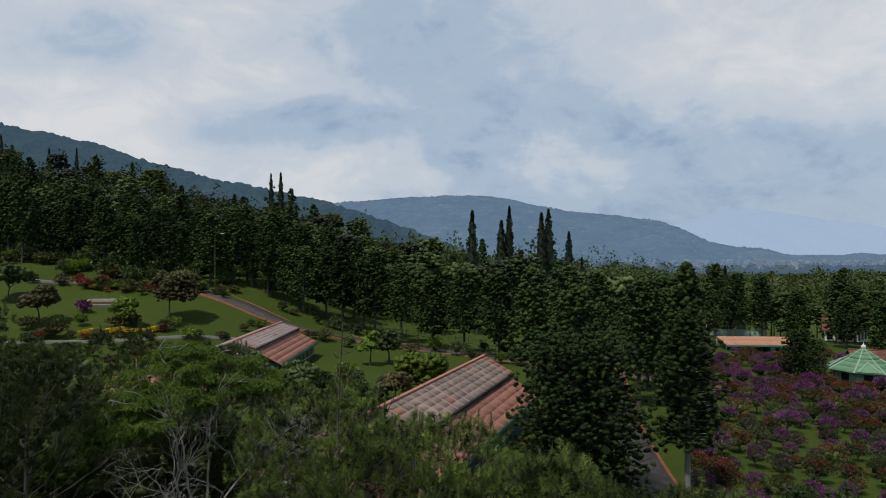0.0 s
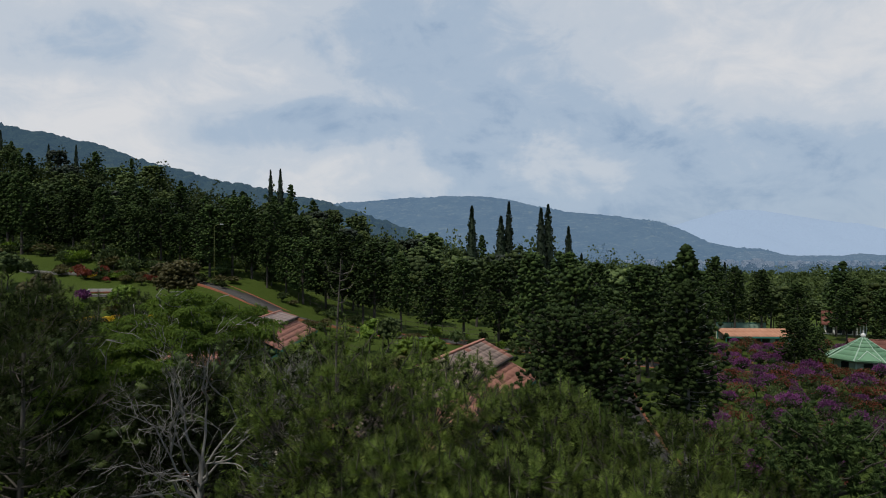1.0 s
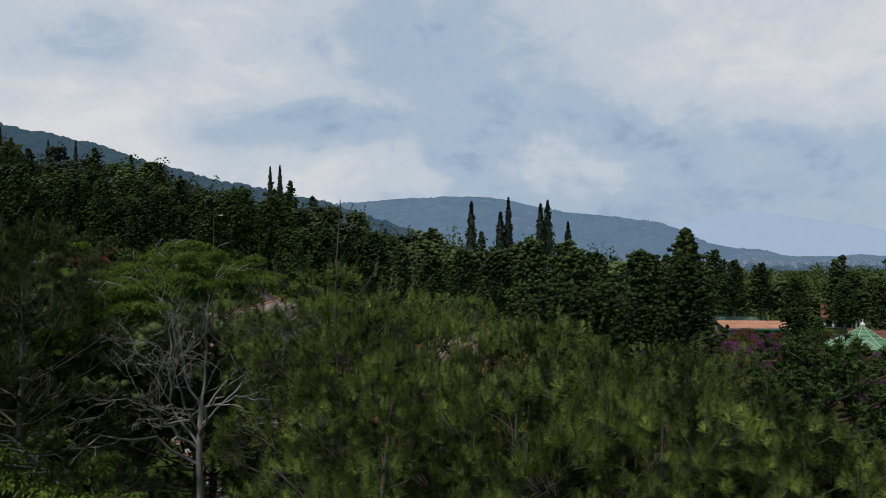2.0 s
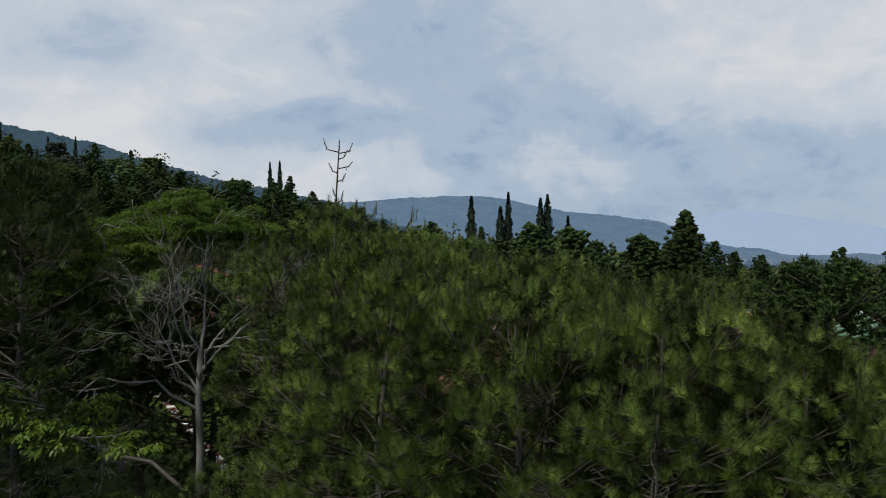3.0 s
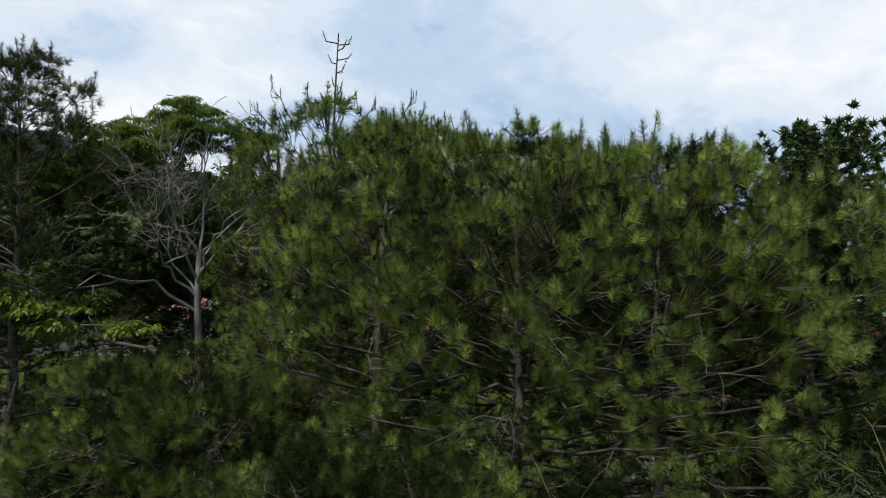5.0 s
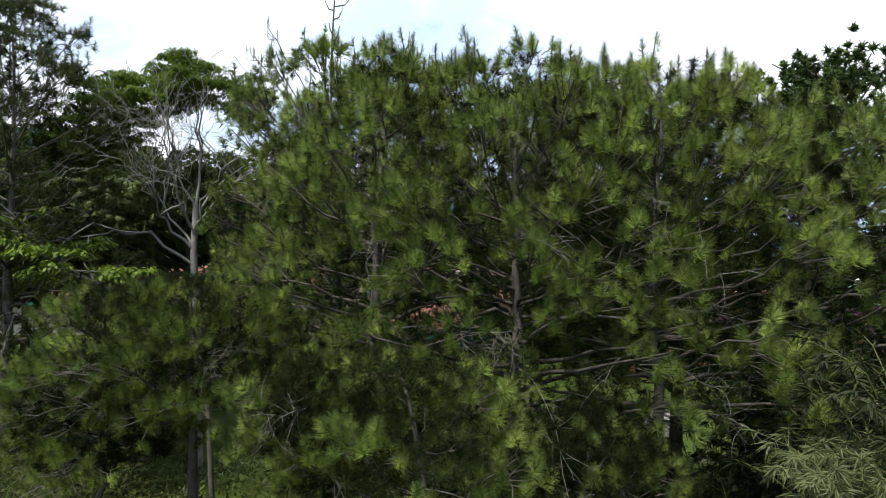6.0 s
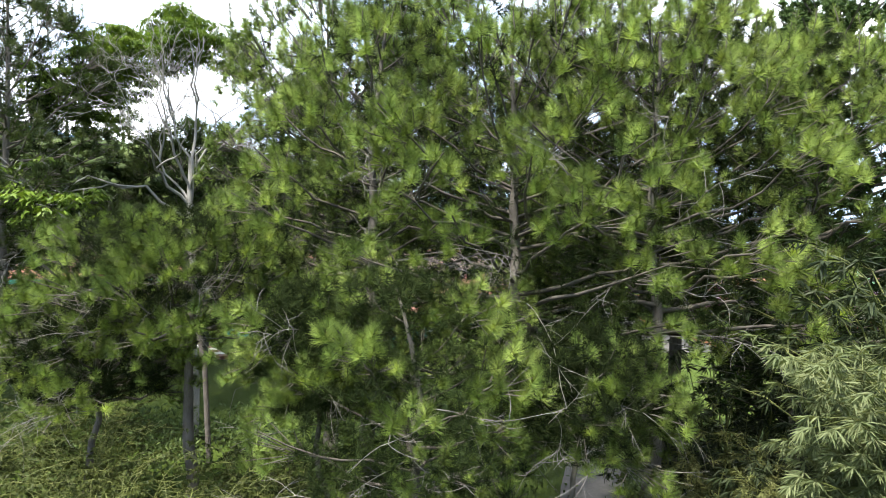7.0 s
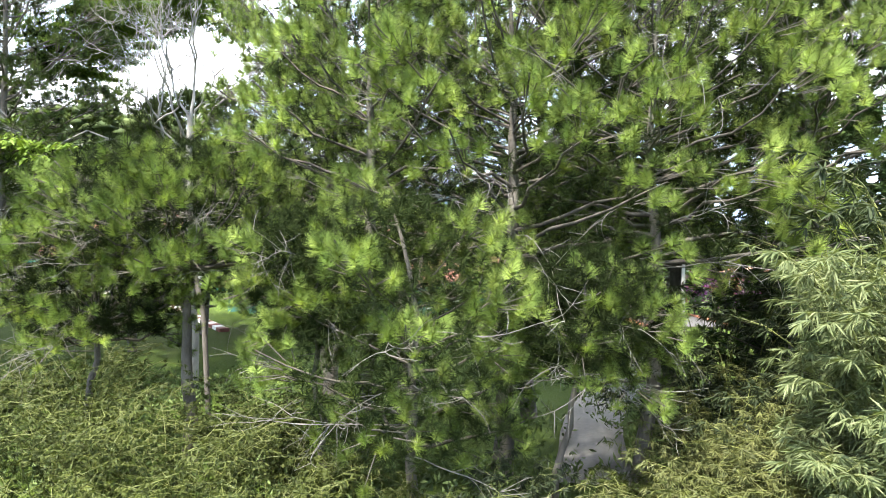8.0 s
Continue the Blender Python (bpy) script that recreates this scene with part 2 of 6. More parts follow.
M_tile_pale = surface_mat("bleached_roof_tiles", (0.27, 0.20, 0.18), (0.46, 0.37, 0.34), 0.7, 0.9, 0.4, 0.01, 6.0, stretch=(0.3, 1.3, 0.3), vary=0.06)
M_roof_red = surface_mat("dark_red_roof_tiles", (0.12, 0.048, 0.036), (0.19, 0.080, 0.060), 0.8, 0.85, 0.3, 0.01, 12.0, vary=0.15)
M_orange = surface_mat("orange_metal_roof", (0.36, 0.17, 0.10), (0.47, 0.25, 0.16), 0.6, 0.7, 0.2, 0.005, 8.0, vary=0.06)
M_teal = surface_mat("teal_paint", (0.03, 0.16, 0.13), (0.05, 0.22, 0.18), 1.0, 0.6, 0.15, 0.004, 20.0)
# teal plaster, its tone darkened to stand for shade under the canopy
M_teal_wall = surface_mat("teal_plaster", (0.022, 0.085, 0.072), (0.036, 0.12, 0.10), 0.8, 0.85, 0.2, 0.005, 20.0)
M_green_roof = surface_mat("pale_green_roof", (0.101, 0.216, 0.122), (0.144, 0.274, 0.166), 0.7, 0.7, 0.2, 0.005, 8.0, vary=0.08)
M_green_wall = surface_mat("pale_green_plaster", (0.240, 0.352, 0.272), (0.304, 0.416, 0.328), 0.7, 0.85, 0.2, 0.005, 20.0)
M_plaster = surface_mat("white_plaster", (0.55, 0.54, 0.51), (0.74, 0.73, 0.70), 0.6, 0.85, 0.2, 0.005, 20.0)
M_cream = surface_mat("cream_plaster", (0.50, 0.46, 0.38), (0.66, 0.61, 0.52), 0.6, 0.85, 0.2, 0.005, 20.0)
M_dark = surface_mat("dark_gutter", (0.02, 0.02, 0.02), (0.05, 0.05, 0.048), 1.0, 0.7, 0.2, 0.004, 20.0)
M_metal = surface_mat("galvanised_metal", (0.35, 0.36, 0.37), (0.5, 0.51, 0.52), 2.0, 0.45, 0.1, 0.002, 30.0)
M_glass, _nt, _b = node_mat("window_glass")
_b.inputs["Base Color"].default_value = (0.02, 0.025, 0.03, 1)
_b.inputs["Roughness"].default_value = 0.08
M_car = surface_mat("dark_car_paint", (0.012, 0.013, 0.016), (0.02, 0.021, 0.025), 2.0, 0.25, 0, 0, 20.0, spec=0.6)
M_rubber = surface_mat("tyre_rubber", (0.015, 0.015, 0.015), (0.03, 0.03, 0.03), 4.0, 0.9, 0.2, 0.003, 30.0)


def hill_mat(name, a, b, haze_glow, amount, scale, fields=None):
    """Forested slope far off; kilometres of bright humid haze are painted in as emission."""
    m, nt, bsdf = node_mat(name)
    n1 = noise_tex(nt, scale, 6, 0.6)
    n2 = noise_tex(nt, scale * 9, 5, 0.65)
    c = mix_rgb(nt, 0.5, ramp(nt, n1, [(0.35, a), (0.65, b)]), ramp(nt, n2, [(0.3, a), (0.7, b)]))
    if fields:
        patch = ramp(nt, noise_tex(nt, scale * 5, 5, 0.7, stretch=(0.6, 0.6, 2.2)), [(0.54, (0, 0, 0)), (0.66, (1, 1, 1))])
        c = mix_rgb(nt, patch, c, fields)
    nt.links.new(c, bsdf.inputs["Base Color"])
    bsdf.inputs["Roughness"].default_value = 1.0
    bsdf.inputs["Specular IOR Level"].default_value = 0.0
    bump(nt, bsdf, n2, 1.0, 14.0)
    bsdf.inputs["Emission Color"].default_value = (*haze_glow, 1)
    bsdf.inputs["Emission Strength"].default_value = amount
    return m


# blue of the distance comes from each material's glow, not from any haze volume
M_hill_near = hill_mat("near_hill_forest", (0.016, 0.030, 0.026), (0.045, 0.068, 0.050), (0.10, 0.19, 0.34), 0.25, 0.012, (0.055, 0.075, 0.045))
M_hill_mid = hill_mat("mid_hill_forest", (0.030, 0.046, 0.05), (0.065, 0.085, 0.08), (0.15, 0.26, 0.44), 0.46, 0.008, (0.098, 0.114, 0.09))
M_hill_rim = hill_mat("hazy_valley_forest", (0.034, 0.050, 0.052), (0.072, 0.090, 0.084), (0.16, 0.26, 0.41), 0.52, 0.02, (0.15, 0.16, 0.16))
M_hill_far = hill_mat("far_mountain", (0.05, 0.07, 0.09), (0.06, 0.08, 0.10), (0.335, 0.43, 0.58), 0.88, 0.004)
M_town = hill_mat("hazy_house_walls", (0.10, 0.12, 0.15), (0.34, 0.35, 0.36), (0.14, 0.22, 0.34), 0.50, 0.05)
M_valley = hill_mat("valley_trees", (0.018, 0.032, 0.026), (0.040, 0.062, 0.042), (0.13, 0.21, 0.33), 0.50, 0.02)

# ---------------------------------------------------------------- mesh helpers


def mesh_np(name, groups, mat):
    """A mesh from a list of (vertices n x 3, faces m x k), k the same within each."""
    me = bpy.data.meshes.new(name)
    vs, loops, starts, off, pos = [], [], [], 0, 0
    for v, f in groups:
        v, f = np.asarray(v, float), np.asarray(f, int)
        if not len(f):
            continue
        vs.append(v)
        loops.append((f + off).ravel())
        starts.append(pos + np.arange(len(f)) * f.shape[1])
        pos += f.size
        off += len(v)
    v, l, s = np.concatenate(vs), np.concatenate(loops), np.concatenate(starts)
    me.vertices.add(len(v))
    me.vertices.foreach_set("co", v.ravel())
    me.loops.add(len(l))
    me.loops.foreach_set("vertex_index", l)
    me.polygons.add(len(s))
    me.polygons.foreach_set("loop_start", s)
    me.update(calc_edges=True)
    for m in (mat if isinstance(mat, (list, tuple)) else [mat]):
        me.materials.append(m)
    return me


def smooth(me):
    me.polygons.foreach_set("use_smooth", np.ones(len(me.polygons), bool))
    return me


def part_np(name, groups, mat, parent, label="", is_smooth=False):
    me = mesh_np(name, groups, mat)
    if is_smooth:
        smooth(me)
    ob = new(name, me)
    ob.parent = parent
    return tagged(ob, label)


def part(name, bm, mat, parent, label=""):
    me = bpy.data.meshes.new(name)
    bm.to_mesh(me)
    bm.free()
    me.materials.append(mat)
    ob = new(name, me)
    ob.parent = parent
    return tagged(ob, label)


def thing(name, m, label, category, group="", kind=""):
    ob = new(name)
    ob.matrix_world = m
    return tagged(ob, label, category, group, kind)


def unit(a):
    return a / np.maximum(np.linalg.norm(a, axis=-1, keepdims=True), 1e-9)


def rand_dirs(r, n):
    return unit(r.normal(size=(n, 3)))


def tubes(paths, sides=5):
    """Tapered tubes along (points, radii)."""
    out = []
    for pts, rad in paths:
        pts, rad = np.asarray(pts, float), np.asarray(rad, float)
        n = len(pts)
        tan = unit(np.gradient(pts, axis=0))
        ref = np.array([1.0, 0, 0]) if abs(tan[0][0]) < 0.8 else np.array([0, 1.0, 0])
        u = unit(np.cross(tan, ref))
        w = np.cross(tan, u)
        a = np.arange(sides) * 2 * np.pi / sides
        ring = pts[:, None] + rad[:, None, None] * (np.cos(a)[None, :, None] * u[:, None] + np.sin(a)[None, :, None] * w[:, None])
        i, j = np.meshgrid(np.arange(n - 1), np.arange(sides), indexing="ij")
        i, j = i.ravel(), j.ravel()
        k = (j + 1) % sides
        f = np.stack([i * sides + j, i * sides + k, (i + 1) * sides + k, (i + 1) * sides + j], 1)
        out.append((ring.reshape(-1, 3), f))
    if not out:
        return (np.zeros((0, 3)), np.zeros((0, 4), int))
    vs, fs, off = [], [], 0
    for v, f in out:
        vs.append(v)
        fs.append(f + off)
        off += len(v)
    return (np.concatenate(vs), np.concatenate(fs))


def needles(r, P, D, length, width):
    """Thin needles: one tapered triangle each."""
    n = len(P)
    side = unit(np.cross(D, rand_dirs(r, n))) * np.asarray(width).reshape(-1, 1) * 0.5
    tip = P + D * np.asarray(length).reshape(-1, 1)
    v = np.stack([P - side, P + side, tip], 1).reshape(-1, 3)
    return v, np.arange(3 * n).reshape(-1, 3)


def leaves(r, P, D, length, width, flat=None, droop=0.0):
    """Leaves: a pointed four-cornered blade each, folded a little along its middle."""
    n = len(P)
    ref = rand_dirs(r, n) if flat is None else unit(rand_dirs(r, n) * (1 - flat) + np.array([0, 0, 1.0]) * flat)
    side = unit(np.cross(D, ref))
    L, W = np.asarray(length).reshape(-1, 1) * np.ones((n, 1)), np.asarray(width).reshape(-1, 1) * np.ones((n, 1))
    mid = P + D * L * 0.42
    tip = P + D * L + np.array([0, 0, -1.0]) * droop * L
    v = np.stack([P, mid + side * W * 0.5, tip, mid - side * W * 0.5], 1).reshape(-1, 3)
    return v, np.arange(4 * n).reshape(-1, 4)


def tufts(r, P, D, count, length, width):
    """Pom-pom tufts of needles round shoot ends P that point along D."""
    n = len(P)
    m = n * count
    P2, D2 = np.repeat(P, count, 0), np.repeat(D, count, 0)
    perp = unit(np.cross(D2, rand_dirs(r, m)))
    a = r.uniform(0.04, 1.0, m) ** 0.75 * radians(112)
    d = unit(np.cos(a)[:, None] * D2 + np.sin(a)[:, None] * perp + np.array([0, 0, -0.06]))
    back = r.uniform(0, 0.10, (m, 1)) * np.sin(np.clip(a, 0, 1.57))[:, None]
    sc = np.repeat(r.uniform(0.8, 1.15, n), count)
    return needles(r, P2 - D2 * back, d, length * sc * r.uniform(0.8, 1.08, m), width)


def brush(r, P, D, count, length, width, shoot=0.17):
    """Pine tufts, each one connected piece: long needles that spring from points along the last part of a shoot,
    steep at its tip and sideways further back."""
    n = len(P)
    k = max(3, int(round(shoot / width)))
    sc = r.uniform(0.8, 1.15, n)
    st = P[:, None] - D[:, None] * (np.linspace(1, 0, k + 1)[None, :, None] * shoot * sc[:, None, None])
    u = np.minimum((r.random((n, count)) ** 0.8 * k).astype(int), k - 1)
    perp = unit(np.cross(np.repeat(D[:, None], count, 1), rand_dirs(r, n * count).reshape(n, count, 3)))
    a = np.radians(np.clip(8 + 76 * (1 - u / (k - 1)) + r.normal(size=(n, count)) * 11, 3, 110))[..., None]
    d = unit(np.cos(a) * D[:, None] + np.sin(a) * perp + np.array([0, 0, -0.09]))
    base = np.take_along_axis(st, u[..., None], 1)
    tip = base + d * (length * sc[:, None] * r.uniform(0.82, 1.06, (n, count)))[..., None]
    v = np.concatenate([st, tip], 1).reshape(-1, 3)
    off = (np.arange(n) * (k + 1 + count))[:, None]
    f = np.stack([off + u, off + u + 1, off + k + 1 + np.arange(count)[None]], -1).reshape(-1, 3)
    return v, f


def curve_pts(start, direction, length, up, r, n=6, wob=0.06):
    """A limb that bends upwards as it goes."""
    t = np.linspace(0, 1, n)[:, None]
    p = np.asarray(start) + np.asarray(direction) * length * t + np.array([0, 0, 1.0]) * up * length * t ** 2
    w = r.normal(size=(n, 3)) * wob * length * t * 0.5
    return p + w


def bent(r, start, direction, length, n=8, turn=0.9, sag=0.0):
    """A thin branch that bends evenly one way, with a slight shiver."""
    p, d = np.array(start, float), unit(np.asarray(direction, float))
    k = unit(r.normal(size=3)) * turn / n + np.array([0, 0, -sag / n])
    pts = [p]
    for i in range(n - 1):
        d = unit(d + k + r.normal(size=3) * 0.07)
        p = p + d * length / (n - 1)
        pts.append(p)
    return np.array(pts)


def box_bm(bm, x0, x1, y0, y1, z0, z1, bevel=0.0):
    vs = [bm.verts.new((x, y, z)) for z in (z0, z1) for x, y in ((x0, y0), (x1, y0), (x1, y1), (x0, y1))]
    fs = [bm.faces.new([vs[i] for i in f]) for f in ((3, 2, 1, 0), (4, 5, 6, 7), (0, 1, 5, 4), (1, 2, 6, 5), (2, 3, 7, 6), (3, 0, 4, 7))]
    if bevel:
        es = list({e for f in fs for e in f.edges})
        bmesh.ops.bevel(bm, geom=es, offset=bevel, segments=1, affect='EDGES')
    return bm


def box_part(name, size, mat, parent, label="", bevel=0.01):
    return part(name, box_bm(bmesh.new(), *size, bevel), mat, parent, label)


def sstep(a, b, x):
    t = np.clip((np.asarray(x, float) - a) / (b - a), 0.0, 1.0)
    return t * t * (3 - 2 * t)


# ---------------------------------------------------------------- ground


def ground_z(x, y):
    x, y = np.asarray(x, float), np.asarray(y, float)
    far = sstep(22, 60, y)
    lin = np.where(x > 0, -0.052 * np.minimum(x, 85), -0.066 * np.maximum(x, -170)) * far
    k = np.interp(x, [-200, -100, -45, 0, 60, 150], [0.36, 0.28, 0.15, 0.04, -0.10, -0.17])
    hill = k * (np.clip(y, 140, 235) - 140 - 0.5 * (np.clip(y, 250, 420) - 250))
    drop = -0.018 * (np.clip(y, 420, 2600) - 420) * sstep(-600, 100, x)
    side = sstep(-8, -38, x) * np.interp(y, [80, 118, 140, 235], [0, 7.4, 7.4, 0])
    return lin + hill + drop + side + 0.25 * np.sin(x * 0.11) * np.sin(y * 0.09) * far


def gz(x, y):
    return float(ground_z(x, y))


def build_ground():
    xs = np.concatenate([-np.geomspace(4500, 130, 22), np.linspace(-120, 120, 121), np.geomspace(130, 4500, 22)])
    ys = np.concatenate([[-400, -150, -60, -20], np.linspace(-5, 180, 125), np.geomspace(184, 4700, 50)])
    X, Y = np.meshgrid(xs, ys, indexing="ij")
    Z = ground_z(X, Y)
    n, m = X.shape
    i, j = np.meshgrid(np.arange(n - 1), np.arange(m - 1), indexing="ij")
    i, j = i.ravel(), j.ravel()
    f = np.stack([i * m + j, (i + 1) * m + j, (i + 1) * m + j + 1, i * m + j + 1], 1)
    me = smooth(mesh_np("ground", [(np.stack([X, Y, Z], -1).reshape(-1, 3), f)], M_grass))
    tagged(new("ground", me), "mown green lawn on gently sloping ground", "ground", kind="structure")


build_ground()


def strip(name, pts, width, mat, label, category, lift=0.05, thick=0.12, kerbs=0.0):
    """A paved strip that follows the ground."""
    pts = np.asarray(pts, float)
    seg = np.concatenate([[0], np.cumsum(np.linalg.norm(np.diff(pts, axis=0), axis=1))])
    s = np.linspace(0, seg[-1], int(seg[-1] / 1.5) + 2)
    c = np.stack([np.interp(s, seg, pts[:, 0]), np.interp(s, seg, pts[:, 1])], 1)
    for _ in range(6):
        c[1:-1] = (c[:-2] + 2 * c[1:-1] + c[2:]) / 4
    t = unit(np.gradient(c, axis=0))
    nrm = np.stack([-t[:, 1], t[:, 0]], 1)

    def band(off0, off1, up, deep):
        a, b = c + nrm * off0, c + nrm * off1
        za = ground_z(c[:, 0], c[:, 1])
        top_a, top_b = np.column_stack([a, za + up]), np.column_stack([b, za + up])
        lo_a, lo_b = np.column_stack([a, za + up - deep]), np.column_stack([b, za + up - deep])
        n = len(c)
        v = np.concatenate([top_a, top_b, lo_a, lo_b])
        i = np.arange(n - 1)
        q = lambda p, r2: np.stack([p * n + i, p * n + i + 1, r2 * n + i + 1, r2 * n + i], 1)
        return v, np.concatenate([q(1, 0), q(0, 2), q(3, 1)])
    ob = tagged(new(name, mesh_np(name, [band(-width / 2, width / 2, lift, 0.4)], mat)), label, category, kind="structure")
    if kerbs:
        for sgn in (-1, 1):
            k = new("kerb", mesh_np("kerb", [band(sgn * (width / 2 + 0.002), sgn * (width / 2 + 0.2), lift + kerbs, 0.5)], M_kerb))
            k.parent = ob
            tagged(k, "painted terracotta-red kerb")
    return ob


# ---------------------------------------------------------------- distant hills


def ridge(name, prof, dist, depth, mat, label, bumps, seed):
    """A long hill: crest heights over bearing, a slope towards us and one behind."""
    r = np.random.default_rng(seed)
    prof = np.asarray(prof, float)
    n = 420
    b = np.linspace(prof[0, 0], prof[-1, 0], n)
    h = np.interp(b, prof[:, 0], prof[:, 1])
    ker = np.ones(9) / 9
    h = np.convolve(np.pad(h, 4, mode="edge"), ker, "valid")
    crest = h + bumps * (np.abs(np.convolve(r.normal(size=n + 4), np.ones(5) / 5, "valid")) + 0.5 * r.random(n))
    rows, layers = [], 15
    for k in range(layers + 1):
        u = k / layers
        y = dist - depth * (1 - u)
        z = -160 + (crest * dist + 15 + 160) * (u ** 0.75)
        z = z + (r.normal(size=n) * bumps * dist * 0.5 + 0.02 * dist * np.sin(b * 40 + k) * 0.3) * (0 < k < layers)
        rows.append(np.column_stack([b * dist * (0.7 + 0.3 * u), np.full(n, y), z]))
    rows.append(np.column_stack([b * dist, np.full(n, dist + depth * 0.4), np.full(n, -160.0)]))
    v = np.concatenate(rows)
    i, j = np.meshgrid(np.arange(len(rows) - 1), np.arange(n - 1), indexing="ij")
    i, j = i.ravel(), j.ravel()
    f = np.stack([i * n + j, i * n + j + 1, (i + 1) * n + j + 1, (i + 1) * n + j], 1)
    tagged(new(name, mesh_np(name, [(v, f)], mat)), label, "hill", kind="structure")


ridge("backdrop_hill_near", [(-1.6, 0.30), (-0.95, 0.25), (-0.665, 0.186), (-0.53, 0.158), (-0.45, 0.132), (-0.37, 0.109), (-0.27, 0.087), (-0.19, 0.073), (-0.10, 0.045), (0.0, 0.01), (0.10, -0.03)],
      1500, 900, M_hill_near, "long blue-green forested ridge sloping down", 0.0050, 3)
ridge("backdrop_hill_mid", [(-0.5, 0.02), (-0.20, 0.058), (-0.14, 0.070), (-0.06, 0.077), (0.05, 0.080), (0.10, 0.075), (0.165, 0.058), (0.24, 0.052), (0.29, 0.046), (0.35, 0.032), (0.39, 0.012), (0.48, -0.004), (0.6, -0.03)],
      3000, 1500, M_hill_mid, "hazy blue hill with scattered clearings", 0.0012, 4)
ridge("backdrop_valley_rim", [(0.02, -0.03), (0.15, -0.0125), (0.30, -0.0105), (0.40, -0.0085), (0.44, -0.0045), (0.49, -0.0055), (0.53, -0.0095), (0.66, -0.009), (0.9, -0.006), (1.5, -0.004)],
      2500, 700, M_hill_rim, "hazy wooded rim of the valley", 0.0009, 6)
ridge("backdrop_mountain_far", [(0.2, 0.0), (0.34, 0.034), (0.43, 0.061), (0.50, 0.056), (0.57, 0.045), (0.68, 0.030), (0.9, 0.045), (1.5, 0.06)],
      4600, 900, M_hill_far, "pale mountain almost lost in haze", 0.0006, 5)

# ---------------------------------------------------------------- roads
strip("road_park", [(-45, 113), (-36, 107), (-24, 100.5), (-13, 103), (1, 98), (12, 91), (30, 84), (60, 82)], 3.8, M_asphalt, "grey asphalt park road between red kerbs", "road", kerbs=0.10)
strip("road_drive", [(12.6, 33), (13.2, 44), (16, 62), (21, 86)], 4.2, M_asphalt, "dark asphalt drive with red kerbs", "road", kerbs=0.10)

# ---------------------------------------------------------------- trees


